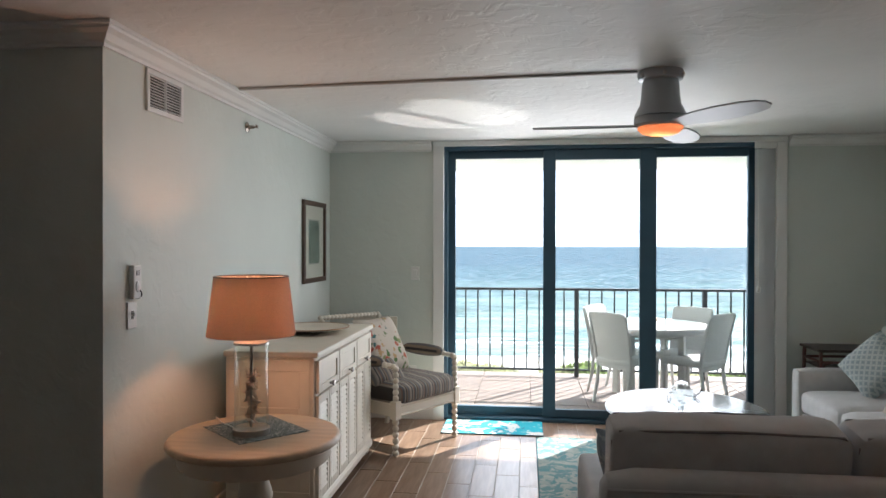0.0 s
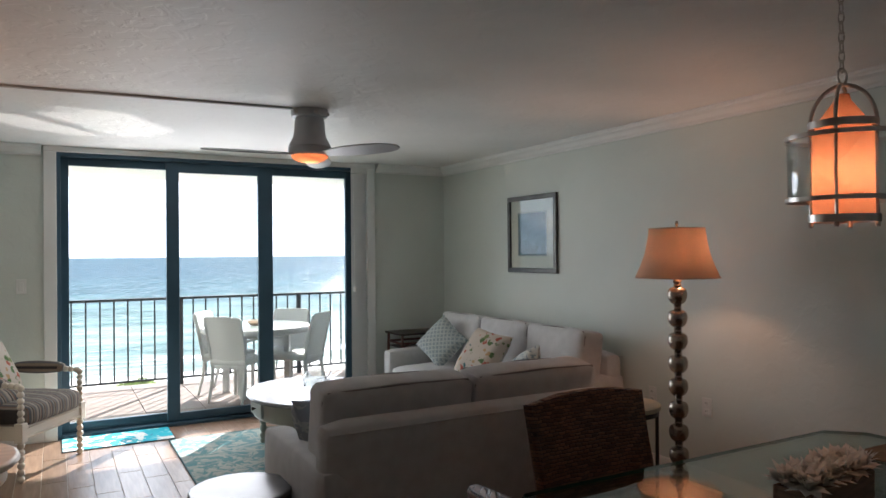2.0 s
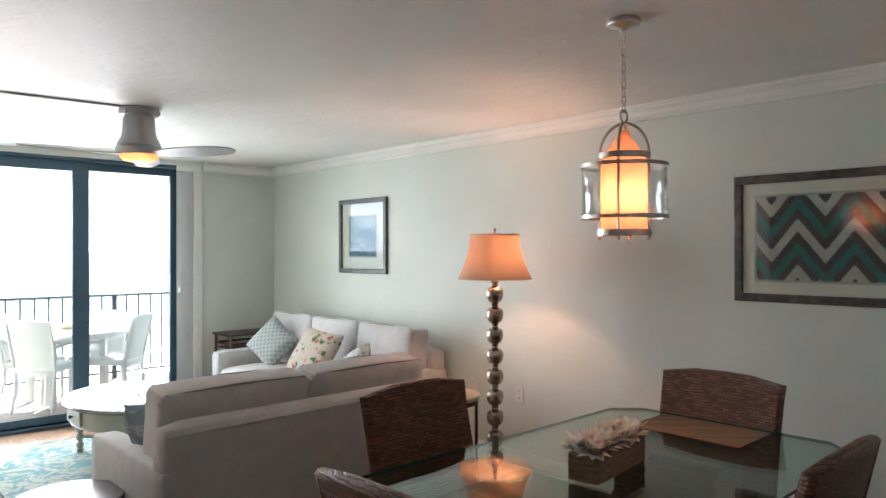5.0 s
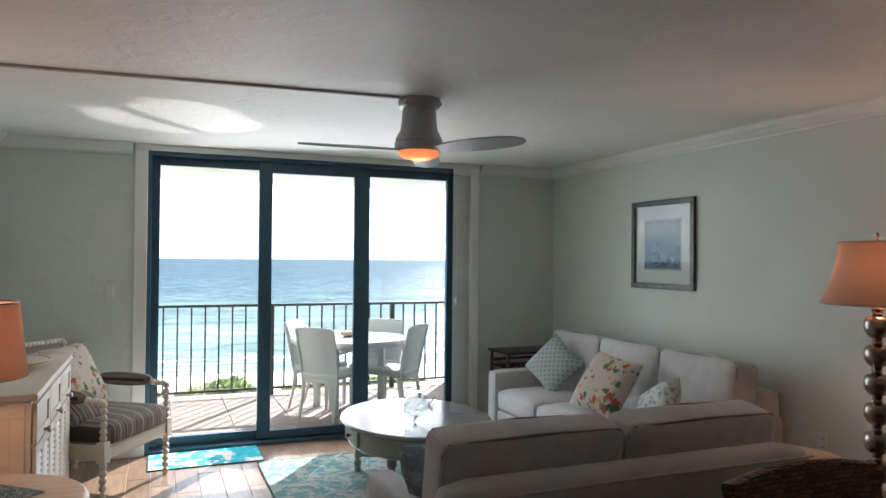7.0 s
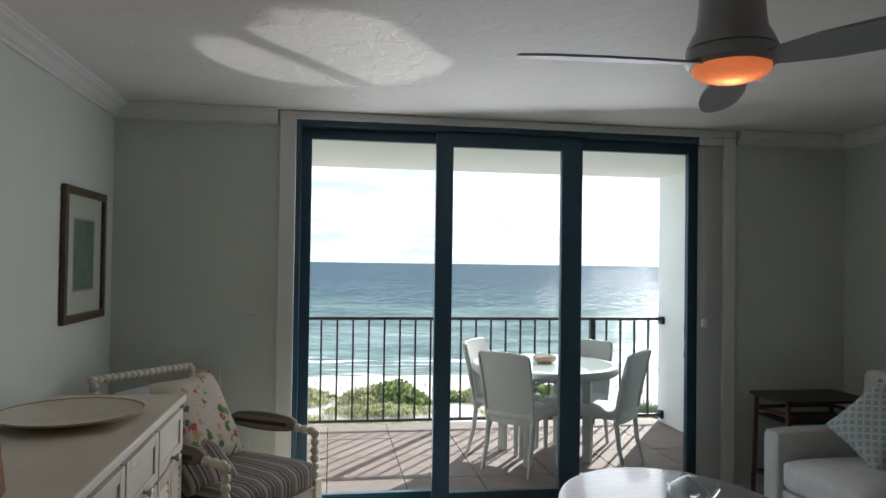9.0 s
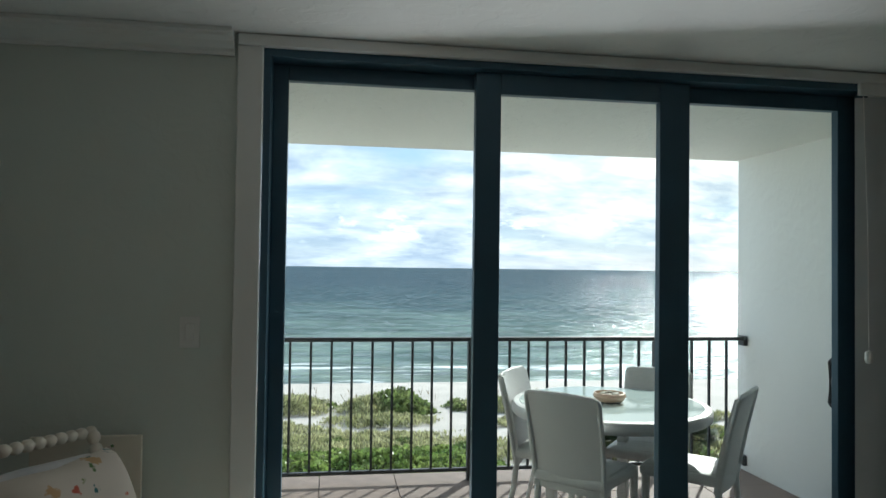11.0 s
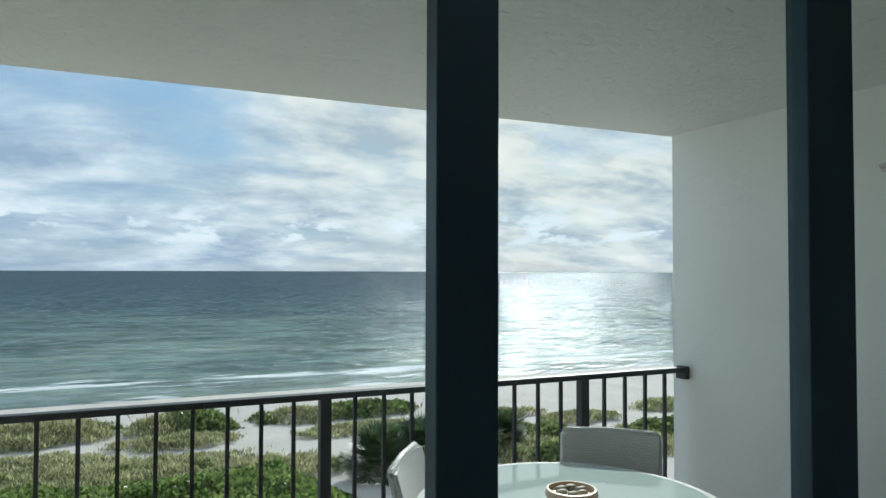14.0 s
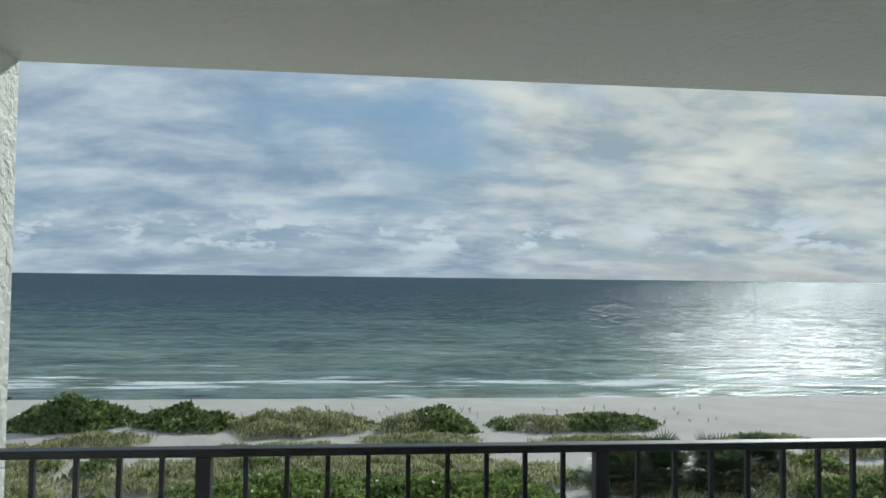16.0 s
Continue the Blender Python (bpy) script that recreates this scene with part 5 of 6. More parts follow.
def glass_fish(x, y, z, rz):
    t = thing("glass_fish", "clear blown glass fish ornament standing on the coffee table", "ornament", x, y, z, rz)
    M = bpy.data.materials.new("blown_glass")
    M.use_nodes = True
    b = M.node_tree.nodes["Principled BSDF"]
    b.inputs["Transmission Weight"].default_value = 1
    b.inputs["Roughness"].default_value = 0.02
    b.inputs["IOR"].default_value = 1.45
    bubble = clear("bubble_glass", (0.93, 0.95, 0.95), 0.0, 0.07)
    R = 0.085
    bm = lathe(bmesh.new(), [(0.05, -R * 0.82), (0.078, -0.03), (0.086, 0.0), (0.08, 0.03), (0.055, 0.068), (0.02, 0.088), (0.016, 0.084), (0.05, 0.064), (0.075, 0.028), (0.08, 0.0), (0.073, -0.03), (0.046, -R * 0.80)], 32, m=pose(0, 0, 0.115, 0, 90, 0), closed=False)
    part("body", bm, bubble, t, "", True)
    part("mouth_rim", tube(bmesh.new(), [(-0.072, 0.05 * math.cos(a), 0.115 + 0.05 * math.sin(a)) for a in [2 * math.pi * k / 24 for k in range(24)]], 0.006, 8, True), M, t, "", True)
    for s in (-1, 1):
        part("tail_fin", tube(bmesh.new(), [(0.08, 0, 0.115), (0.105, 0, 0.115 + s * 0.02), (0.125, 0, 0.115 + s * 0.05), (0.12, 0, 0.115 + s * 0.065)], [0.012, 0.011, 0.009, 0.004], 8), M, t, "", True)
        part("eye", lathe(bmesh.new(), [(0.012, 0), (0.010, 0.006), (0.004, 0.009)], 12, m=pose(-0.045, s * 0.075, 0.14, -90 * s, 0, 0)), M, t, "", True)
        part("side_fin", tube(bmesh.new(), [(0.01, s * 0.08, 0.10), (0.04, s * 0.10, 0.095), (0.06, s * 0.105, 0.105)], [0.009, 0.008, 0.003], 8), M, t, "", True)
        part("foot_fin", tube(bmesh.new(), [(0.0, s * 0.03, 0.04), (-0.005, s * 0.045, 0.015), (0.0, s * 0.05, 0.004)], [0.010, 0.010, 0.008], 8), M, t, "", True)
    part("dorsal_fin", tube(bmesh.new(), [(-0.03, 0, 0.198), (0.0, 0, 0.212), (0.04, 0, 0.202)], [0.005, 0.009, 0.004], 8), M, t, "", True)


glass_fish(2.71, -1.58, 0.473, -25)

t = thing("area_rug", "teal and cream patterned area rug under the coffee table", "rug")
part("carpet", bx(bmesh.new(), 1.83, 4.15, -3.05, -0.515, 0.0005, 0.012, 0.004, 1), M_rug, t)
part("binding", tube(bmesh.new(), [(1.83, -3.05, 0.007), (1.83, -0.515, 0.007), (4.15, -0.515, 0.007), (4.15, -3.05, 0.007)], 0.007, 6, True), mat("rug_binding", (0.05, 0.13, 0.15), 0.9), t)
t = thing("door_mat", "turquoise printed door mat inside the glass door", "mat")
part("cloth", bx(bmesh.new(), 1.06, 1.885, -0.455, -0.012, 0.0005, 0.009, 0.003, 1), M_mat, t)
part("border", tube(bmesh.new(), [(1.06, -0.455, 0.005), (1.885, -0.455, 0.005), (1.885, -0.012, 0.005), (1.06, -0.012, 0.005)], 0.005, 6, True), mat("mat_border", (0.02, 0.08, 0.12), 0.9), t)


# ---- drum table, small round table, pedestal table ----
def drum_table(x, y):
    t = thing("drum_table", "dark metal drum table with pierced lattice sides", "side table", x, y)
    M = mat("dark_drum_metal", (0.03, 0.03, 0.032), 0.35, 0.5)
    part("tabletop", lathe(bmesh.new(), [(0.225, 0.43), (0.232, 0.437), (0.232, 0.450), (0.226, 0.456)], 48), mat("drum_top", (0.20, 0.20, 0.205), 0.22, 0.3, var=0.1), t, "", True)
    part("rim", lathe(bmesh.new(), [(0.225, 0.38), (0.229, 0.38), (0.229, 0.43), (0.225, 0.43)], 48, closed=False), M, t, "", True)
    part("base_ring", lathe(bmesh.new(), [(0.222, 0.001), (0.229, 0.001), (0.229, 0.03), (0.222, 0.03)], 48, closed=False), M, t, "", True)
    n = 20
    for k in range(n):
        a0 = 2 * math.pi * k / n
        for s in (-1, 1):
            pts = []
            for q in range(9):
                a = a0 + s * 2 * math.pi / n * 2 * q / 8
                pts.append((0.226 * math.cos(a), 0.226 * math.sin(a), 0.03 + 0.35 * q / 8))
            part("lattice_bar", tube(bmesh.new(), pts, 0.006, 5), M, t)


drum_table(1.76, -3.37)


def small_round(x, y):
    t = thing("side_table", "small round wooden side table with dark metal legs", "side table", x, y)
    part("tabletop", lathe(bmesh.new(), [(0.235, 0.575), (0.24, 0.58), (0.24, 0.60), (0.232, 0.604)], 40), M_tan_top, t, "", True)
    part("rim", lathe(bmesh.new(), [(0.225, 0.545), (0.229, 0.545), (0.229, 0.575), (0.225, 0.575)], 40, closed=False), M_knob, t, "", True)
    for k in range(4):
        a = math.pi / 4 + k * math.pi / 2
        part("leg", tube(bmesh.new(), [(0.215 * math.cos(a), 0.215 * math.sin(a), 0.575), (0.215 * math.cos(a), 0.215 * math.sin(a), 0.001)], 0.011, 8), M_knob, t)
    part("lower_ring", tube(bmesh.new(), [(0.215 * math.cos(a), 0.215 * math.sin(a), 0.16) for a in [2 * math.pi * k / 32 for k in range(32)]], 0.008, 6, True), M_knob, t)


small_round(4.02, -3.42)


def pedestal_table(x, y):
    t = thing("pedestal_table", "round washed wood pedestal table holding the lamp", "side table", x, y)
    part("tabletop", lathe(bmesh.new(), [(0.37, 0.598), (0.392, 0.602), (0.402, 0.612), (0.402, 0.622), (0.394, 0.634), (0.38, 0.6395)], 64), M_tan_top, t, "washed tan round top", True)
    part("apron", lathe(bmesh.new(), [(0.335, 0.52), (0.345, 0.522), (0.35, 0.53), (0.352, 0.598)], 64), M_cream, t, "", True)
    part("column", lathe(bmesh.new(), [(0.09, 0.10), (0.095, 0.13), (0.06, 0.16), (0.052, 0.22), (0.075, 0.30), (0.082, 0.35), (0.062, 0.42), (0.05, 0.46), (0.075, 0.50), (0.10, 0.52)], 32), M_cream, t, "", True)
    for k in range(3):
        m = Matrix.Rotation(2 * math.pi * k / 3 + 0.4, 4, "Z")
        part("foot", tube(bmesh.new(), [m @ Vector(p) for p in ((0.05, 0, 0.14), (0.14, 0, 0.12), (0.22, 0, 0.06), (0.30, 0, 0.03), (0.33, 0, 0.026))], [0.035, 0.034, 0.03, 0.026, 0.022], 10), M_cream, t, "", True)


pedestal_table(0.475, -2.92)
t = thing("table_runner", "teal and grey tweed cloth under the table lamp", "cloth", 0.45, -2.85, TAB[2], -42)
part("cloth", bx(bmesh.new(), -0.20, 0.20, -0.18, 0.18, 0.0003, 0.003, 0.001, 1), M_runner, t)


# ---- dresser ----
def dresser():
    y0, y1, x0, x1, top = -2.42, -1.04, 0.10, 0.60, 0.948
    t = thing("dresser", "cream painted dresser with drawers above louvred doors", "dresser")
    part("body", box(x0, x1, y0 + 0.015, y1 - 0.015, 0.09, top - 0.035, 0.004), M_cream, t)
    part("top", box(x0 - 0.01, x1 + 0.028, y0, y1, top - 0.033, top, 0.008, 3), M_cream, t, "wide cream top board")
    bm = bmesh.new()
    m = Matrix(((1, 0, 0, x1), (0, 0, 1, 0), (0, 1, 0, 0.06), (0, 0, 0, 1)))
    prism(bm, [(-0.5, 0), (0.022, 0), (0.022, 0.03), (0.012, 0.05), (0.004, 0.06), (-0.5, 0.06)], y0 + 0.002, y1 - 0.002, m)
    part("plinth", bm, M_cream, t)
    for fx in (x0 + 0.06, x1 - 0.03):
        for fy in (y0 + 0.06, y1 - 0.06):
            part("bun_foot", lathe(bmesh.new(), [(0.02, 0.001), (0.034, 0.012), (0.038, 0.03), (0.03, 0.05), (0.02, 0.06)], 20, fx, fy), M_cream, t, "", True)
    # end panel with raised frame
    ye = y0 + 0.015
    for a, b, c, d in ((x0 + 0.02, x1 - 0.02, 0.84, 0.90), (x0 + 0.02, x1 - 0.02, 0.12, 0.18), (x0 + 0.02, x0 + 0.08, 0.18, 0.84), (x1 - 0.08, x1 - 0.02, 0.18, 0.84), (x0 + 0.08, x1 - 0.08, 0.58, 0.64)):
        part("end_stile", box(a, b, ye - 0.009, ye, c, d, 0.003), M_cream, t)
    n = 3
    w = (y1 - y0 - 0.07) / n
    for k in range(n):
        a = y0 + 0.035 + k * w + 0.008
        b = a + w - 0.016
        d = part("drawer", box(x1, x1 + 0.014, a, b, 0.715, 0.895, 0.004), M_cream, t)
        for p in ((a, a + 0.05, 0.715, 0.895), (b - 0.05, b, 0.715, 0.895), (a + 0.05, b - 0.05, 0.715, 0.755), (a + 0.05, b - 0.05, 0.855, 0.895)):
            part("drawer_frame", box(x1 + 0.014, x1 + 0.022, *p, 0.003), M_cream, d)
        part("knob", lathe(bmesh.new(), [(0.007, 0), (0.007, 0.012), (0.017, 0.02), (0.016, 0.03), (0.006, 0.034)], 18, m=pose(x1 + 0.022, (a + b) / 2, 0.737, 0, 90, 0)), M_metal, d, "brushed metal knob", True)
        for h in range(2):
            ha = a + h * (b - a) / 2 + (0.003 if h else 0)
            hb = ha + (b - a) / 2 - 0.003
            dr = part("louvred_door", box(x1, x1 + 0.02, ha, ha + 0.035, 0.125, 0.70, 0.003), M_cream, t)
            part("stile", box(x1, x1 + 0.02, hb - 0.035, hb, 0.125, 0.70, 0.003), M_cream, dr)
            part("rail", box(x1, x1 + 0.02, ha + 0.035, hb - 0.035, 0.125, 0.175, 0.003), M_cream, dr)
            part("rail", box(x1, x1 + 0.02, ha + 0.035, hb - 0.035, 0.655, 0.70, 0.003), M_cream, dr)
            for q in range(16):
                z = 0.187 + q * 0.0302
                part("slat", bx(bmesh.new(), -0.0035, 0.0035, ha + 0.035, hb - 0.035, -0.018, 0.018, 0.0012, 1, pose(x1 + 0.012, 0, z, 0, -22, 0)), M_cream, dr)


dresser()
t = thing("shallow_bowl", "wide shallow cream bowl with a tan rim on the dresser", "bowl", 0.325, -1.56, 0.9485)
part("bowl", lathe(bmesh.new(), [(0.09, 0.0), (0.10, 0.004), (0.17, 0.02), (0.225, 0.029), (0.245, 0.035), (0.245, 0.038), (0.22, 0.034), (0.16, 0.022), (0.09, 0.010), (0.02, 0.008)], 56), M_ceramic, t, "", True)
part("rim", tube(bmesh.new(), [(0.246 * math.cos(a), 0.246 * math.sin(a), 0.037) for a in [2 * math.pi * k / 48 for k in range(48)]], 0.004, 6, True), mat("tan_rim", (0.42, 0.24, 0.12), 0.4), t)


# ---- armchair ----
def armchair(x, y, rz):
    """Front legs on local x = 0; local +x is the way it faces."""
    t = thing("armchair", "cream bobbin-turned armchair with striped cushions", "armchair", x, y, 0, rz)
    W, D = 0.345, 0.66
    for s in (-1, 1):
        part("front_leg", beads(bmesh.new(), (0, s * W, 0.001), (0, s * W, 0.27), 6, 0.024), M_cream, t, "", True)
        part("leg_block", box(-0.03, 0.03, s * W - 0.03, s * W + 0.03, 0.27, 0.40, 0.005), M_cream, t)
        part("arm_post", beads(bmesh.new(), (0, s * W, 0.40), (0, s * W, 0.655), 6, 0.023), M_cream, t, "", True)
        part("back_leg", tube(bmesh.new(), [(-D - 0.06, s * W * 0.92, 0.001), (-D, s * W * 0.94, 0.33)], 0.022, 10), M_cream, t)
        part("back_post", beads(bmesh.new(), (-D, s * W * 0.94, 0.33), (-D - 0.17, s * W * 0.94, 0.935), 14, 0.024), M_cream, t, "", True)
        part("arm_rail", beads(bmesh.new(), (0.0, s * W, 0.645), (-0.13, s * W, 0.655), 3, 0.023), M_cream, t, "", True)
        part("arm_rail", beads(bmesh.new(), (-0.52, s * W, 0.655), (-D - 0.08, s * W, 0.66), 5, 0.021), M_cream, t, "", True)
        part("arm_pad", soft(bmesh.new(), -0.33, s * W, 0.668, 0.21, 0.034, 0.032, 0.028, (0, 0, 0.018), 10), M_stripe, t, "striped arm pad", True)
        part("side_rail", box(-D, -0.03, s * W - 0.018, s * W + 0.018, 0.285, 0.375, 0.004), M_cream, t)
    part("front_rail", box(-0.018, 0.018, -W + 0.03, W - 0.03, 0.285, 0.375, 0.004), M_cream, t)
    for z in (0.296, 0.364):
        part("bead_trim", beads(bmesh.new(), (0.018, -W + 0.03, z), (0.018, W - 0.03, z), 30, 0.010, 8), M_cream, t, "", True)
    part("back_rail", box(-D - 0.018, -D + 0.018, -W + 0.03, W - 0.03, 0.285, 0.375, 0.004), M_cream, t)
    part("seat_cushion", soft(bmesh.new(), -0.30, 0, 0.435, 0.335, 0.325, 0.075, 0.05, (0.01, 0, 0.025), 12, None, 0.004), M_stripe, t, "plump striped seat cushion", True)
    m = Matrix.Translation((-D - 0.045, 0, 0.66)) @ Matrix.Rotation(radians(-14), 4, "Y")
    part("back_cushion", soft(bmesh.new(), 0, 0, 0, 0.05, 0.285, 0.225, 0.04, (0.02, 0, 0.01), 12, m, 0.004), M_linen, t, "cream upholstered back", True)
    part("top_rail", beads(bmesh.new(), (-D - 0.18, -W, 0.945), (-D - 0.18, W, 0.93), 17, 0.022), M_cream, t, "", True)
    part("lower_back_rail", beads(bmesh.new(), (-D - 0.05, -W * 0.94, 0.47), (-D - 0.05, W * 0.94, 0.47), 16, 0.016), M_cream, t, "", True)


armchair(0.995, -0.825, -32.3)
t = thing("leaning_board", "pale cream board standing against the wall behind the armchair", "board", 0.43, -0.032, 0.101)
part("panel", box(-0.20, 0.19, -0.009, 0.009, 0.0, 0.80, 0.004), M_cream, t)
pillow("cream pillow printed with green and red coral on the armchair", 0.60, -0.60, 0.735, 0.47, M_coral, 0, 62, -26)
pillow("small striped pillow lying on the armchair seat", 0.66, -0.83, 0.56, 0.30, M_stripe, 0, 30, -50, 0.05)


# ---- dining ----
def dining_table():
    t = thing("dining_table", "glass-topped dining table with clipped corners", "dining table", 3.11, -5.35, 0)
    hx, hy, c = 0.90, 0.555, 0.12
    pts = [(-hx + c, -hy), (hx - c, -hy), (hx, -hy + c), (hx, hy - c), (hx - c, hy), (-hx + c, hy), (-hx, hy - c), (-hx, -hy + c)]
    bm = bmesh.new()
    lo = [bm.verts.new((x, y, 0.738)) for x, y in pts]
    hi = [bm.verts.new((x, y, 0.750)) for x, y in pts]
    bm.faces.new(lo[::-1])
    bm.faces.new(hi)
    g = part("glass_top", bm, M_tglass, t, "clear greenish glass top")
    bm = bmesh.new()
    o = 1.0015
    lo = [bm.verts.new((x * o, y * o, 0.7375)) for x, y in pts]
    hi = [bm.verts.new((x * o, y * o, 0.7505)) for x, y in pts]
    for k in range(8):
        bm.faces.new((lo[k], lo[(k + 1) % 8], hi[(k + 1) % 8], hi[k]))
    part("glass_edge", bm, M_edge, t, "dark green polished glass edge")
    for sx in (-0.42, 0.42):
        part("pedestal", bx(bmesh.new(), sx - 0.13, sx + 0.13, -0.22, 0.22, 0.06, 0.70, 0.01), M_wicker, t)
        part("pedestal_foot", bx(bmesh.new(), sx - 0.16, sx + 0.16, -0.26, 0.26, 0.001, 0.06, 0.006), M_wood_dark, t)
        part("pedestal_cap", bx(bmesh.new(), sx - 0.16, sx + 0.16, -0.26, 0.26, 0.70, 0.736, 0.006), M_wood_dark, t)


dining_table()


def dining_chair():
    """Faces local +y; the back stands on local y = 0."""
    t = thing("dining_chair", "dark brown woven wicker dining chair with straight back", "dining chair", group="chairs round the dining table")
    W = 0.265
    bm = bmesh.new()
    n = 12
    f = {}
    for j in range(n + 1):
        for i in range(n + 1):
            u = 2 * i / n - 1
            s = j / n
            z = 0.36 + s * (0.575 + 0.010 * (1 - u * u))
            y = -0.10 * s ** 1.6 - 0.016 * (1 - u * u)
            x = u * (W + 0.015 * s)
            f[i, j, 0] = bm.verts.new((x, y, z))
            f[i, j, 1] = bm.verts.new((x, y + 0.045, z))
    for i in range(n):
        for j in range(n):
            bm.faces.new((f[i, j, 0], f[i + 1, j, 0], f[i + 1, j + 1, 0], f[i, j + 1, 0]))
            bm.faces.new((f[i, j, 1], f[i, j + 1, 1], f[i + 1, j + 1, 1], f[i + 1, j, 1]))
        for e in (0, n):
            bm.faces.new((f[i, e, 0], f[i, e, 1], f[i + 1, e, 1], f[i + 1, e, 0]))
            bm.faces.new((f[e, i, 0], f[e, i + 1, 0], f[e, i + 1, 1], f[e, i, 1]))
    part("backrest", bm, M_wicker, t, "", True)
    bmr = bmesh.new()
    tube(bmr, [(-W, 0.02, 0.36), (-W - 0.008, -0.015, 0.65), (-W - 0.015, -0.078, 0.93), (-W * 0.5, -0.09, 0.942), (0, -0.094, 0.945), (W * 0.5, -0.09, 0.942), (W + 0.015, -0.078, 0.93), (W + 0.008, -0.015, 0.65), (W, 0.02, 0.36)], 0.024, 8)
    part("braided_edge", bmr, M_wicker, t, "", True)
    part("seat", soft(bmesh.new(), 0, 0.235, 0.42, W, 0.24, 0.055, 0.03, (0, 0, 0.008), 10), M_wicker, t, "", True)
    for sx in (-1, 1):
        for y in (0.03, 0.43):
            part("leg", box(sx * (W - 0.03) - 0.022, sx * (W - 0.03) + 0.022, y - 0.022, y + 0.022, 0.001, 0.38, 0.004), M_wicker, t)
    return t


ch = dining_chair()
ch.matrix_basis = pose(2.885, -4.52, 0, 0, 0, 180)
copy_thing(ch, pose(4.04, -5.265, 0, 0, 0, 90))
copy_thing(ch, pose(2.01, -5.43, 0, 0, 0, -90))
copy_thing(ch, pose(3.16, -6.02, 0, 0, 0, 0))
t = thing("placemat", "brown woven placemat on the glass dining table", "placemat", 3.80, -5.31, 0.7515)
part("cloth", bx(bmesh.new(), -0.16, 0.16, -0.255, 0.255, 0, 0.004, 0.001, 1), M_place, t)


def planter(x, y, z, rz):
    t = thing("flower_box", "weathered wooden box filled with white silk flowers", "flower box", x, y, z, rz)
    for a in ((-0.19, 0.19, -0.058, -0.046, 0, 0.093), (-0.19, 0.19, 0.046, 0.058, 0, 0.093), (-0.19, -0.178, -0.046, 0.046, 0, 0.093), (0.178, 0.19, -0.046, 0.046, 0, 0.093), (-0.178, 0.178, -0.046, 0.046, 0.0, 0.085)):
        part("board", box(*a, 0.002), M_box, t)
    random.seed(7)
    for k in range(24):
        cx, cy = -0.165 + (k % 12) * 0.03 + random.uniform(-0.008, 0.008), (-0.028 if k < 12 else 0.028) + random.uniform(-0.01, 0.01)
        bm = bmesh.new()
        for p in range(22):
            a = random.uniform(0, 6.28)
            tilt = random.uniform(-0.1, 1.4)
            m = Matrix.Translation((cx, cy, 0.096)) @ Matrix.Rotation(a, 4, "Z") @ Matrix.Rotation(-tilt, 4, "Y")
            L = random.uniform(0.05, 0.078)
            vs = [bm.verts.new(m @ Vector(q)) for q in ((0, -0.004, 0), (L * 0.5, -0.019, 0.006), (L, 0, -0.004), (L * 0.5, 0.019, 0.006), (0, 0.004, 0))]
            bm.faces.new(vs)
        part("flower", bm, M_petal, t)


planter(3.03, -5.352, 0.751, 7)


# ---- added area lamp imitating sun thrown off the patio table's glass to the ceiling ----
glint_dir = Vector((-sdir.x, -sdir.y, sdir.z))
glint_lamp = new("added_glint_lamp", bpy.data.lights.new("added_glint_lamp", "AREA"))
glint_lamp.data.shape, glint_lamp.data.size, glint_lamp.data.size_y = "ELLIPSE", 1.10, 0.54
glint_lamp.data.energy, glint_lamp.data.spread, glint_lamp.data.color = W_GLINT_LAMP, radians(1.2), (1.0, 0.93, 0.82)
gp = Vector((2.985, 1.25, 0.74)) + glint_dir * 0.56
glint_lamp.matrix_world = look(tuple(gp), tuple(gp + glint_dir))


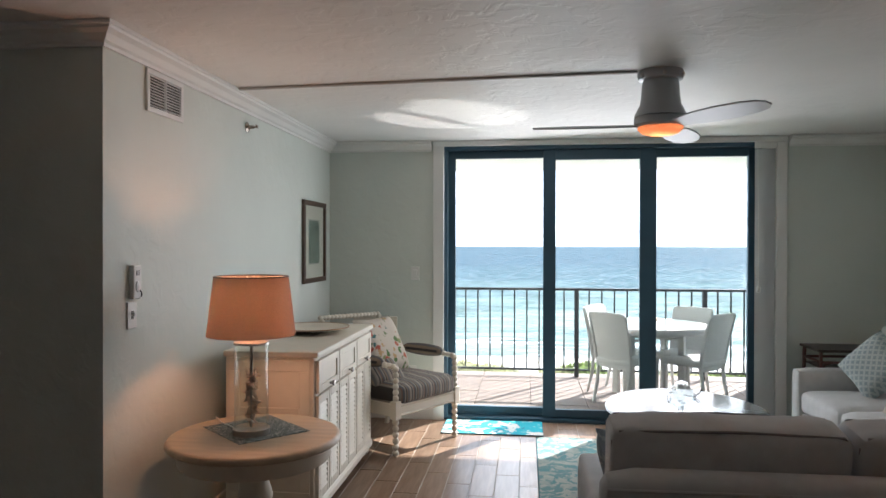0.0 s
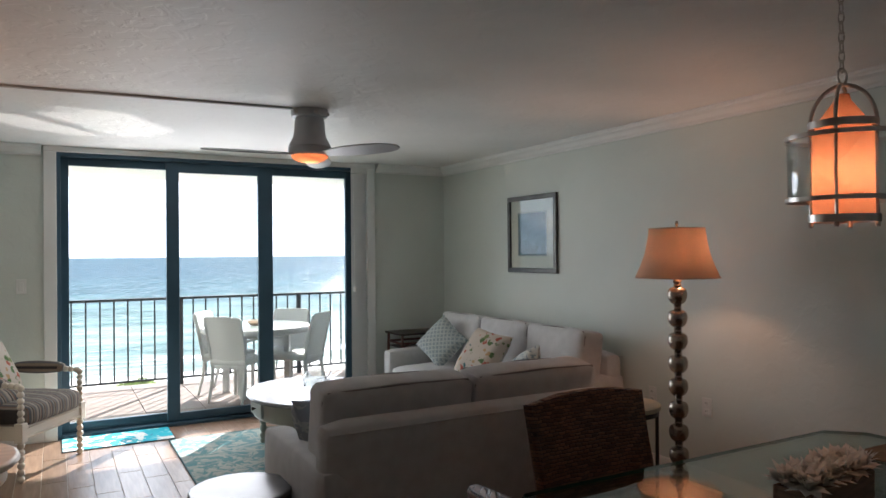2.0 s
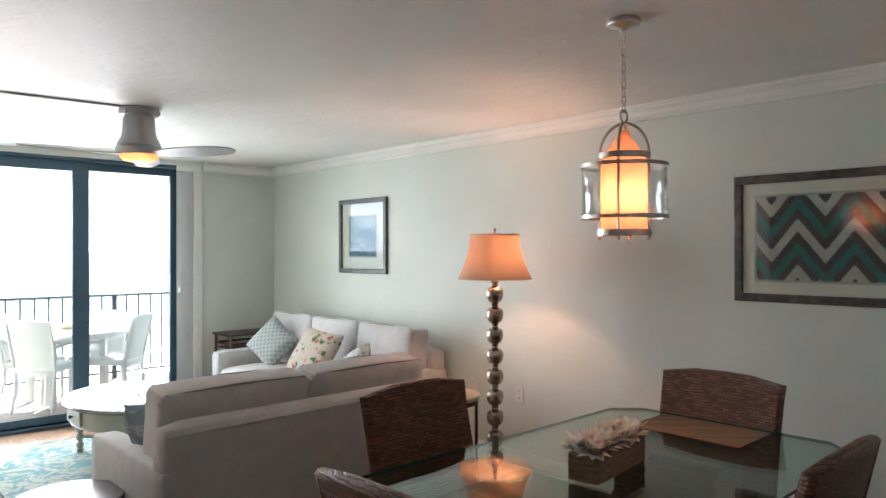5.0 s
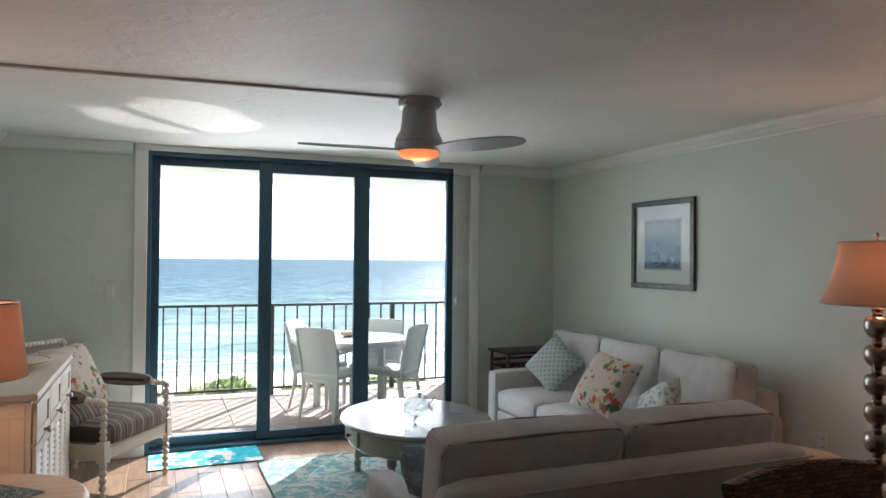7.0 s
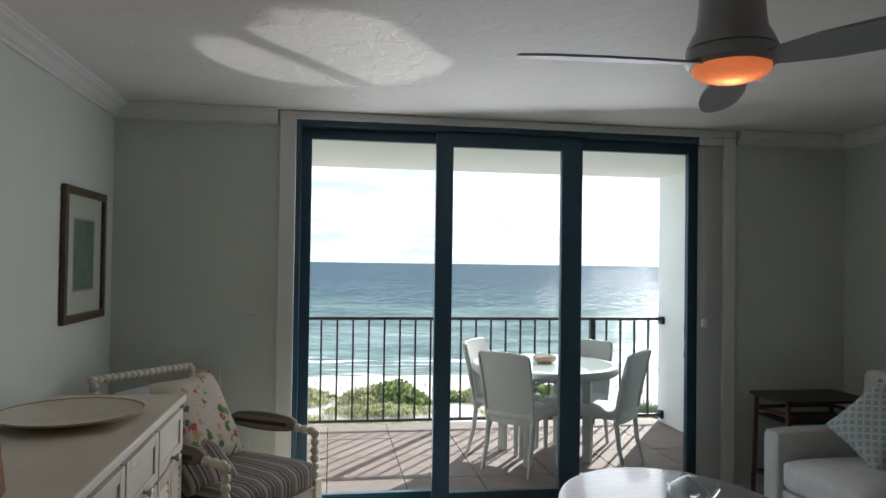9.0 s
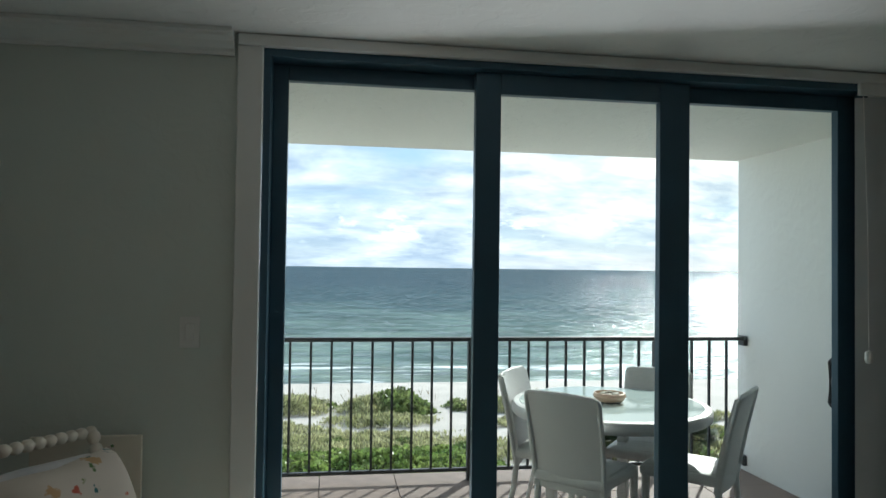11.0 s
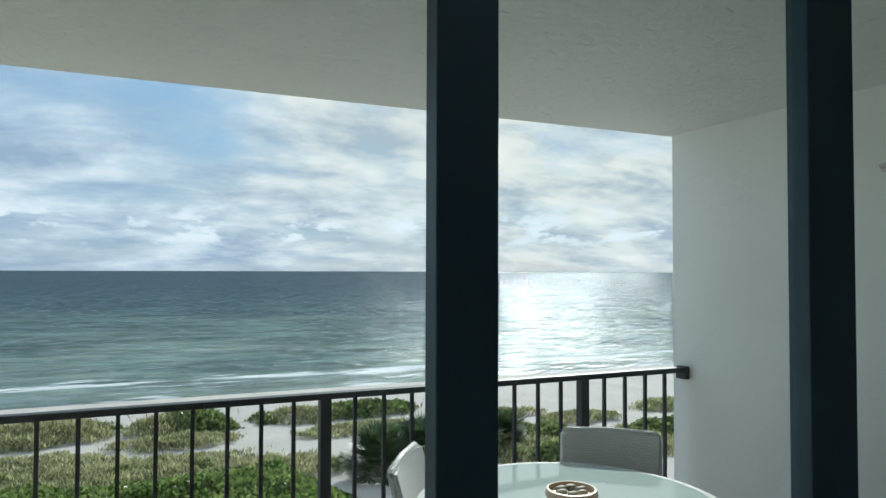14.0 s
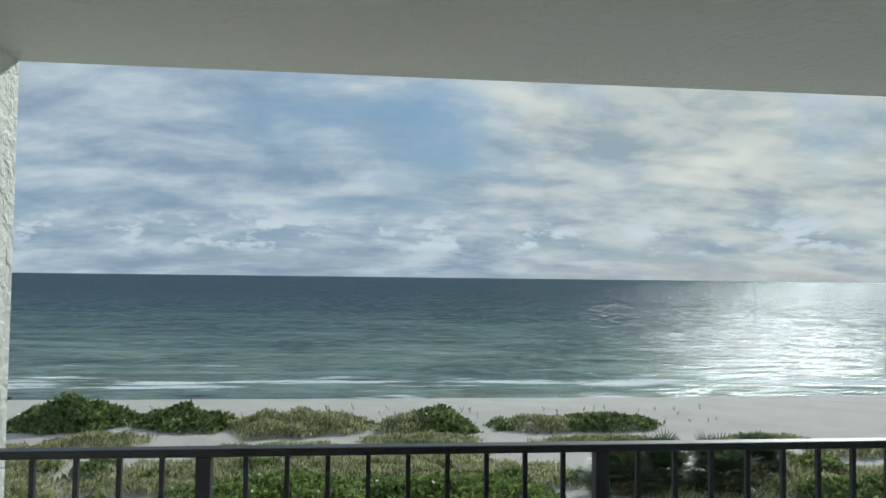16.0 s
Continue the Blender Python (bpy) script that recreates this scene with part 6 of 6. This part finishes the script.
# ---- balcony furniture ----
def patio_chair():
    """Faces local +y; the back stands near local y = 0."""
    t = thing("patio_chair", "white woven resin patio chair with tall back", "patio chair", group="chairs round the patio table")
    W = 0.215
    bm = bmesh.new()
    n = 10
    f = {}
    for j in range(n + 1):
        for i in range(n + 1):
            u = 2 * i / n - 1
            s = j / n
            z = 0.36 + s * (0.535 - 0.012 * u * u)
            y = 0.05 - 0.11 * s ** 1.4 - 0.02 * (1 - u * u)
            x = u * (W - 0.012 * (1 - s))
            f[i, j, 0] = bm.verts.new((x, y, z))
            f[i, j, 1] = bm.verts.new((x, y + 0.028, z))
    for i in range(n):
        for j in range(n):
            bm.faces.new((f[i, j, 0], f[i + 1, j, 0], f[i + 1, j + 1, 0], f[i, j + 1, 0]))
            bm.faces.new((f[i, j, 1], f[i, j + 1, 1], f[i + 1, j + 1, 1], f[i + 1, j, 1]))
        for e in (0, n):
            bm.faces.new((f[i, e, 0], f[i, e, 1], f[i + 1, e, 1], f[i + 1, e, 0]))
            bm.faces.new((f[e, i, 0], f[e, i + 1, 0], f[e, i + 1, 1], f[e, i, 1]))
    part("backrest", bm, M_wwicker, t, "", True)
    part("edge_tube", tube(bmesh.new(), [(-W + 0.012, 0.05, 0.37), (-W, 0.0, 0.65), (-W, -0.050, 0.862), (-W + 0.005, -0.056, 0.881), (-W + 0.024, -0.059, 0.891), (0, -0.065, 0.897), (W - 0.024, -0.059, 0.891), (W - 0.005, -0.056, 0.881), (W, -0.050, 0.862), (W, 0.0, 0.65), (W - 0.012, 0.05, 0.37)], 0.014, 8), M_wwicker, t, "", True)
    part("seat", soft(bmesh.new(), 0, 0.255, 0.425, W, 0.235, 0.035, 0.03, (0, 0, 0.006), 10), M_wwicker, t, "", True)
    for sx in (-1, 1):
        part("rear_leg", tube(bmesh.new(), [(sx * (W - 0.02), 0.06, 0.42), (sx * (W - 0.02), 0.035, 0.2), (sx * (W - 0.015), -0.015, 0.0)], [0.02, 0.018, 0.013], 8), M_wwicker, t, "", True)
        part("front_leg", tube(bmesh.new(), [(sx * (W - 0.02), 0.45, 0.42), (sx * (W - 0.02), 0.45, 0.0)], [0.024, 0.018], 8), M_wwicker, t, "", True)
    return t


def patio_table(x, y):
    t = thing("patio_table", "round white woven patio table with frosted glass top", "patio table", x, y, -0.02)
    part("rim", lathe(bmesh.new(), [(0.50, 0.685), (0.575, 0.685), (0.59, 0.70), (0.592, 0.735), (0.58, 0.752), (0.545, 0.757), (0.54, 0.745), (0.50, 0.745)], 64, closed=False), M_wwicker, t, "woven white rim", True)
    M = mat("frosted_glass", (0.55, 0.66, 0.64), 0.06, var=0.02)
    part("glass_top", lathe(bmesh.new(), [(0.541, 0.747), (0.543, 0.752), (0.541, 0.757)], 64), M, t, "pale frosted glass top", True)
    for k in range(4):
        a = math.pi / 4 + k * math.pi / 2 + 0.15
        part("leg", bx(bmesh.new(), -0.032, 0.032, -0.032, 0.032, 0.0, 0.69, 0.008, 2, Matrix.Translation((0.36 * math.cos(a), 0.36 * math.sin(a), 0)) @ Matrix.Rotation(a, 4, "Z")), M_wwicker, t)
    for k in range(2):
        a = math.pi / 4 + k * math.pi / 2 + 0.15
        part("brace", tube(bmesh.new(), [(0.36 * math.cos(a), 0.36 * math.sin(a), 0.60), (-0.36 * math.cos(a), -0.36 * math.sin(a), 0.60 + 0.02 * k)], 0.014, 6), M_wwicker, t)


patio_table(2.985, 1.25)
pc = patio_chair()
pc.matrix_basis = pose(2.555, 0.80, -0.02, 0, 0, -47)
copy_thing(pc, pose(2.52, 1.60, -0.02, 0, 0, -125))
copy_thing(pc, pose(3.55, 0.80, -0.02, 0, 0, 46))
copy_thing(pc, pose(3.50, 1.68, -0.04, 0, 0, 141))
t = thing("patio_bowl", "peach ceramic bowl with shells on the patio table", "bowl", 2.985, 1.25, 0.738)
part("bowl", lathe(bmesh.new(), [(0.05, 0.0), (0.085, 0.012), (0.098, 0.035), (0.092, 0.055), (0.084, 0.056), (0.08, 0.04), (0.03, 0.03)], 36), mat("peach_ceramic", (0.72, 0.50, 0.36), 0.4, var=0.1), t, "", True)
random.seed(9)
for k in range(6):
    a = k * 1.05
    part("shell", soft(bmesh.new(), 0.042 * math.cos(a), 0.042 * math.sin(a), 0.046, 0.022, 0.015, 0.011, 0.011, n=4), mat("shell", (0.42, 0.40, 0.30), 0.6, var=0.3, scale=30), t, "", True)
t = thing("wall_hook", "small metal hook on the balcony wall", "hook", 4.5345, 1.07, 2.06)
part("plate", box(-0.006, 0, -0.012, 0.012, -0.02, 0.02, 0.002), M_metal, t)
part("hook", tube(bmesh.new(), [(-0.004, 0, 0), (-0.03, 0, -0.005), (-0.035, 0, 0.012)], 0.004, 6), M_metal, t)


# ---- plants on the dunes ----
def leaf_mat(name, c1, c2):
    m = mat(name, c1, 0.4, var=0.2, scale=0.8, second=c2)
    n, l, b = nodes_of(m)
    ge = n.new("ShaderNodeNewGeometry")
    mr = n.new("ShaderNodeMapRange"); mr.inputs["To Min"].default_value = 0.35; mr.inputs["To Max"].default_value = 1.75
    l.new(ge.outputs["Random Per Island"], mr.inputs["Value"])
    sc = n.new("ShaderNodeVectorMath"); sc.operation = "SCALE"
    l.new(b.inputs["Base Color"].links[0].from_socket, sc.inputs[0])
    l.new(mr.outputs[0], sc.inputs["Scale"])
    l.new(sc.outputs[0], b.inputs["Base Color"])
    tr = n.new("ShaderNodeBsdfTranslucent")
    l.new(sc.outputs[0], tr.inputs["Color"])
    mx = n.new("ShaderNodeMixShader"); mx.inputs[0].default_value = 0.4
    l.new(b.outputs[0], mx.inputs[1]); l.new(tr.outputs[0], mx.inputs[2])
    l.new(mx.outputs[0], n["Material Output"].inputs["Surface"])
    return m


M_grape = leaf_mat("sea_grape_leaf", (0.105, 0.18, 0.042), (0.27, 0.33, 0.10))
M_shrub = leaf_mat("dune_shrub_leaf", (0.13, 0.19, 0.06), (0.23, 0.27, 0.10))
M_grass = leaf_mat("dune_grass", (0.26, 0.28, 0.13), (0.50, 0.48, 0.28))
M_palm = leaf_mat("palmetto_frond", (0.05, 0.085, 0.035), (0.10, 0.14, 0.065))


def ground_z(x, y):
    return -9.6 + (0.5 * noise.noise(Vector((x * 0.09, y * 0.11, 3.0))) if 14 < y < 66 else 0)


def leaves(verts, faces, rng, p, size, up, aspect=0.7):
    """One folded leaf at p."""
    d = Vector((rng.uniform(-1, 1), rng.uniform(-1, 1), rng.uniform(-0.2, 1) + up)).normalized()
    s = d.cross(Vector((rng.uniform(-1, 1), rng.uniform(-1, 1), rng.uniform(-1, 1)))).normalized() * size * aspect * 0.5
    k = len(verts)
    p = Vector(p)
    verts += [p, p + d * size * 0.5 + s, p + d * size, p + d * size * 0.5 - s]
    faces.append((k, k + 1, k + 2, k + 3))


def stuff(name, verts, faces, m, label, cat):
    me = bpy.data.meshes.new(name)
    me.from_pydata([tuple(v) for v in verts], [], faces)
    me.materials.append(m)
    return tagged(new(name, me), label, cat, "", "stuff")


rng = random.Random(5)
# clipped sea-grape hedge below the balcony
v, f = [], []
for k in range(40000):
    x = rng.uniform(-9.5, 12.5)
    y = rng.uniform(26, 33)
    crest = -7.45 + 0.55 * noise.noise(Vector((x * 0.22, y * 0.25, 0))) + 0.3 * noise.noise(Vector((x * 0.9, y * 0.9, 4)))
    edge = min(1.0, (x + 9.5) / 4, (12.5 - x) / 4)
    crest -= (1 - max(0, edge)) * 2.4
    z = crest - abs(rng.gauss(0, 0.28)) - 0.10 * abs(y - 29.5)
    leaves(v, f, rng, (x, y, z), rng.uniform(0.18, 0.32), 0.5, 0.85)
stuff("sea_grape_hedge", v, f, M_grape, "dense glossy green sea-grape hedge below the balcony", "hedge")
# solid block coloured near black for the shade between the hedge's leaves
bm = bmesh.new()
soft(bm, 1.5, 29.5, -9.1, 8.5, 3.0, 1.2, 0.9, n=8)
tagged(part("hedge_core", bm, mat("hedge_shade", (0.012, 0.02, 0.006), 0.9), None), "near-black block painted as the shade inside the sea-grape hedge", "hedge", "", "stuff")


def mound(v, f, cx, cy, rx, ry, h, count, size, up, aspect):
    for k in range(count):
        a, r = rng.uniform(0, 6.283), rng.random() ** 0.5 * (1 + rng.gauss(0, 0.07))
        wob = 1 + 0.32 * noise.noise(Vector((math.cos(a) * 1.7 + cx, math.sin(a) * 1.7 + cy, 1))) + 0.22 * noise.noise(Vector((math.cos(a) * 4.5 + cx, math.sin(a) * 4.5 + cy, 5)))
        x, y = cx + rx * r * wob * math.cos(a), cy + ry * r * wob * math.sin(a)
        tuft = noise.noise(Vector((x * 1.1, y * 1.1, 2)))
        if tuft < -0.12 and rng.random() < 0.75 and h < 1.5:
            continue
        top = h * (1 - min(1, r) ** 2.2) * (0.75 + 0.5 * noise.noise(Vector((x * 0.5, y * 0.5, 7)))) + 0.35 * max(0, tuft)
        leaves(v, f, rng, (x, y, ground_z(x, y) + max(0.02, top) * rng.uniform(0.55, 1.0)), size * rng.uniform(0.6, 1.4), up, aspect)


# shrubs along the fore-dune
v, f = [], []
for cx, cy, rx, ry, h in ((-20, 53.5, 4.6, 3.0, 2.1), (-11.8, 53, 3.4, 2.4, 1.6), (6.6, 52, 3.0, 2.6, 1.6), (19.5, 52, 4.0, 1.8, 1.1), (16.5, 38.5, 2.6, 1.8, 1.0), (21.5, 39.5, 3.0, 1.8, 1.0), (27.5, 38.5, 2.2, 1.4, 0.8), (30, 35, 2.5, 1.6, 1.0), (35, 36.5, 3.0, 1.8, 1.1), (26, 34.5, 2.2, 1.5, 0.9), (-30, 53, 5, 3, 1.9), (-41, 52, 6, 3, 1.7)):
    mound(v, f, cx, cy, rx, ry, h, int(420 * rx * ry), 0.34, 0.5, 0.7)
# low creeping shrubs among the grass
for k in range(46):
    r = rng.uniform(0.5, 1.3)
    mound(v, f, rng.uniform(-26, 24), rng.uniform(35, 42) if k % 2 else rng.uniform(51, 54), r, r * 0.7, rng.uniform(0.4, 0.9), int(300 * r * r), 0.26, 0.5, 0.6)
stuff("dune_shrubs", v, f, M_shrub, "rounded green shrubs on the fore-dune", "shrub")
# grasses: on the mounds and over the hollow behind the hedge
v, f = [], []
for cx, cy, rx, ry, h in ((-4.0, 52.0, 4.9, 3.3, 1.6), (4.6, 51.6, 2.6, 2.6, 1.2), (14.2, 51.8, 3.4, 1.8, 1.0), (28.5, 46, 3.0, 1.0, 0.6), (-1.5, 41.2, 10.5, 2.3, 0.5), (-20.5, 42.5, 4.2, 4.2, 0.5), (0, 38, 13, 3.2, 0.5), (-19, 36, 5, 4, 0.5), (22, 37.5, 8, 3.4, 0.6), (33, 35.5, 7.0, 3.2, 0.6), (26, 40.5, 3.2, 1.6, 0.5), (33, 43, 3.6, 1.5, 0.5), (44, 44, 5, 2, 0.6), (5.0, 47.2, 4.2, 1.7, 0.45), (-4.5, 45.0, 6.0, 1.3, 0.4), (-16, 47.2, 3, 1.8, 0.4), (17, 46.4, 5, 1.6, 0.4)):
    mound(v, f, cx, cy, rx, ry, h, int(800 * rx * ry), 0.32, 1.0, 0.22)
stuff("dune_grass", v, f, M_grass, "tufted grey-green dune grass", "grass")
# sea oats standing on the crest
v, f = [], []
for k in range(70):
    x, y = rng.uniform(-24, 30), rng.uniform(53, 58)
    z = ground_z(x, y)
    for q in range(3):
        a = rng.uniform(-0.3, 0.3)
        h = rng.uniform(0.3, 0.7)
        i = len(v)
        v += [Vector((x - 0.006, y, z)), Vector((x + 0.006, y, z)), Vector((x + a + 0.02, y + a, z + h)), Vector((x + a - 0.02, y + a, z + h * 0.9))]
        f.append((i, i + 1, i + 2, i + 3))
stuff("sea_oats", v, f, mat("sea_oat_straw", (0.24, 0.19, 0.10), 0.9), "thin straw-coloured sea oats on the dune crest", "grass")


# palmetto clumps
def palmetto(x, y, s):
    t = thing("palmetto", "dark green fan-leaved palmetto clump in the dune", "palm", x, y, ground_z(x, y))
    r2 = random.Random(int(x * 10))
    part("trunk", tube(bmesh.new(), [(0, 0, -0.2), (0.05 * s, 0, 0.3 * s), (0.0, 0.05, 0.6 * s)], [0.16 * s, 0.13 * s, 0.11 * s], 8), M_box, t)
    bm = bmesh.new()
    for k in range(120):
        a, el = r2.uniform(0, 6.283), r2.uniform(-0.2, 1.3)
        base_p = Vector((0, 0, r2.uniform(0.15, 0.8) * s))
        d = Vector((math.cos(a) * math.cos(el), math.sin(a) * math.cos(el), math.sin(el)))
        hub = base_p + d * r2.uniform(0.5, 0.95) * s
        q = d.to_track_quat("Z", "Y")
        for b in range(13):
            th = radians(-75 + b * 12.5)
            tip = hub + q @ Vector((math.sin(th) * 0.75 * s, r2.uniform(-0.1, 0.1), math.cos(th) * 0.75 * s))
            side = q @ Vector((math.cos(th) * 0.05, 0, -math.sin(th) * 0.05))
            mid = hub.lerp(tip, 0.45)
            bm.faces.new([bm.verts.new(p) for p in (hub, mid + side, tip, mid - side)])
    part("crown", bm, M_palm, t)


for x, y, s in ((14.6, 35.5, 1.55), (17.4, 36.8, 1.35), (20.4, 36.2, 1.45), (23.6, 38, 1.2)):
    palmetto(x, y, s)

# ---- pavers of the balcony ----
nx, ny = 8, 4
px, py = (4.533 - 0.147) / nx, (2.498 - 0.202) / ny
ground_floor = bpy.data.objects["balcony_floor"]
bm = box(-px / 2 + 0.003, px / 2 - 0.003, -py / 2 + 0.003, py / 2 - 0.003, -0.034, -0.02, 0.002, 1)
first = part("paver", bm, M_paver, ground_floor)
for i in range(nx):
    for j in range(ny):
        o = first if i == j == 0 else new("paver", first.data)
        o.parent = ground_floor
        o.location = (0.147 + px * (i + 0.5), 0.202 + py * (j + 0.5), 0.0008 * ((i * 7 + j * 5) % 3 - 1))

# ---- wood-look floor planks ----
PW, PL = 0.155, 0.61
floor_ob = bpy.data.objects["floor"]
bm = box(-PW / 2 + 0.002, PW / 2 - 0.002, -PL / 2 + 0.002, PL / 2 - 0.002, -0.0035, 0.0, 0.0015, 1)
first = part("plank", bm, M_plank, floor_ob)
rest = bmesh.new()
used = False
i = 0
x = 0.0
for i in range(-13, 30):
    x0, x1 = i * PW, (i + 1) * PW
    if x1 > XR + 0.02:
        break
    shift = (i % 3) * PL / 3
    y = -0.01 - shift
    k = 0
    while y > YB:
        y0, y1 = y - PL, y
        inside = x0 >= -0.01 or y1 < -3.38
        if inside and y0 > YB:
            if i >= 3 and y1 > -3.9:
                o = first if not used else new("plank", first.data)
                used = True
                o.parent = floor_ob
                o.location = ((x0 + x1) / 2, (y0 + y1) / 2, 0)
            else:
                bx(rest, x0 + 0.002, x1 - 0.002, y0 + 0.002, y1 - 0.002, -0.0035, 0.0)
        y -= PL
    if shift and (x0 >= -0.01):
        o = new("plank", first.data)
        o.parent = floor_ob
        o.scale.y = shift / PL
        o.location = ((x0 + x1) / 2, -0.01 - shift / 2, 0)
tagged(part("planks_far", rest, M_plank, floor_ob), "", "", "", "stuff")
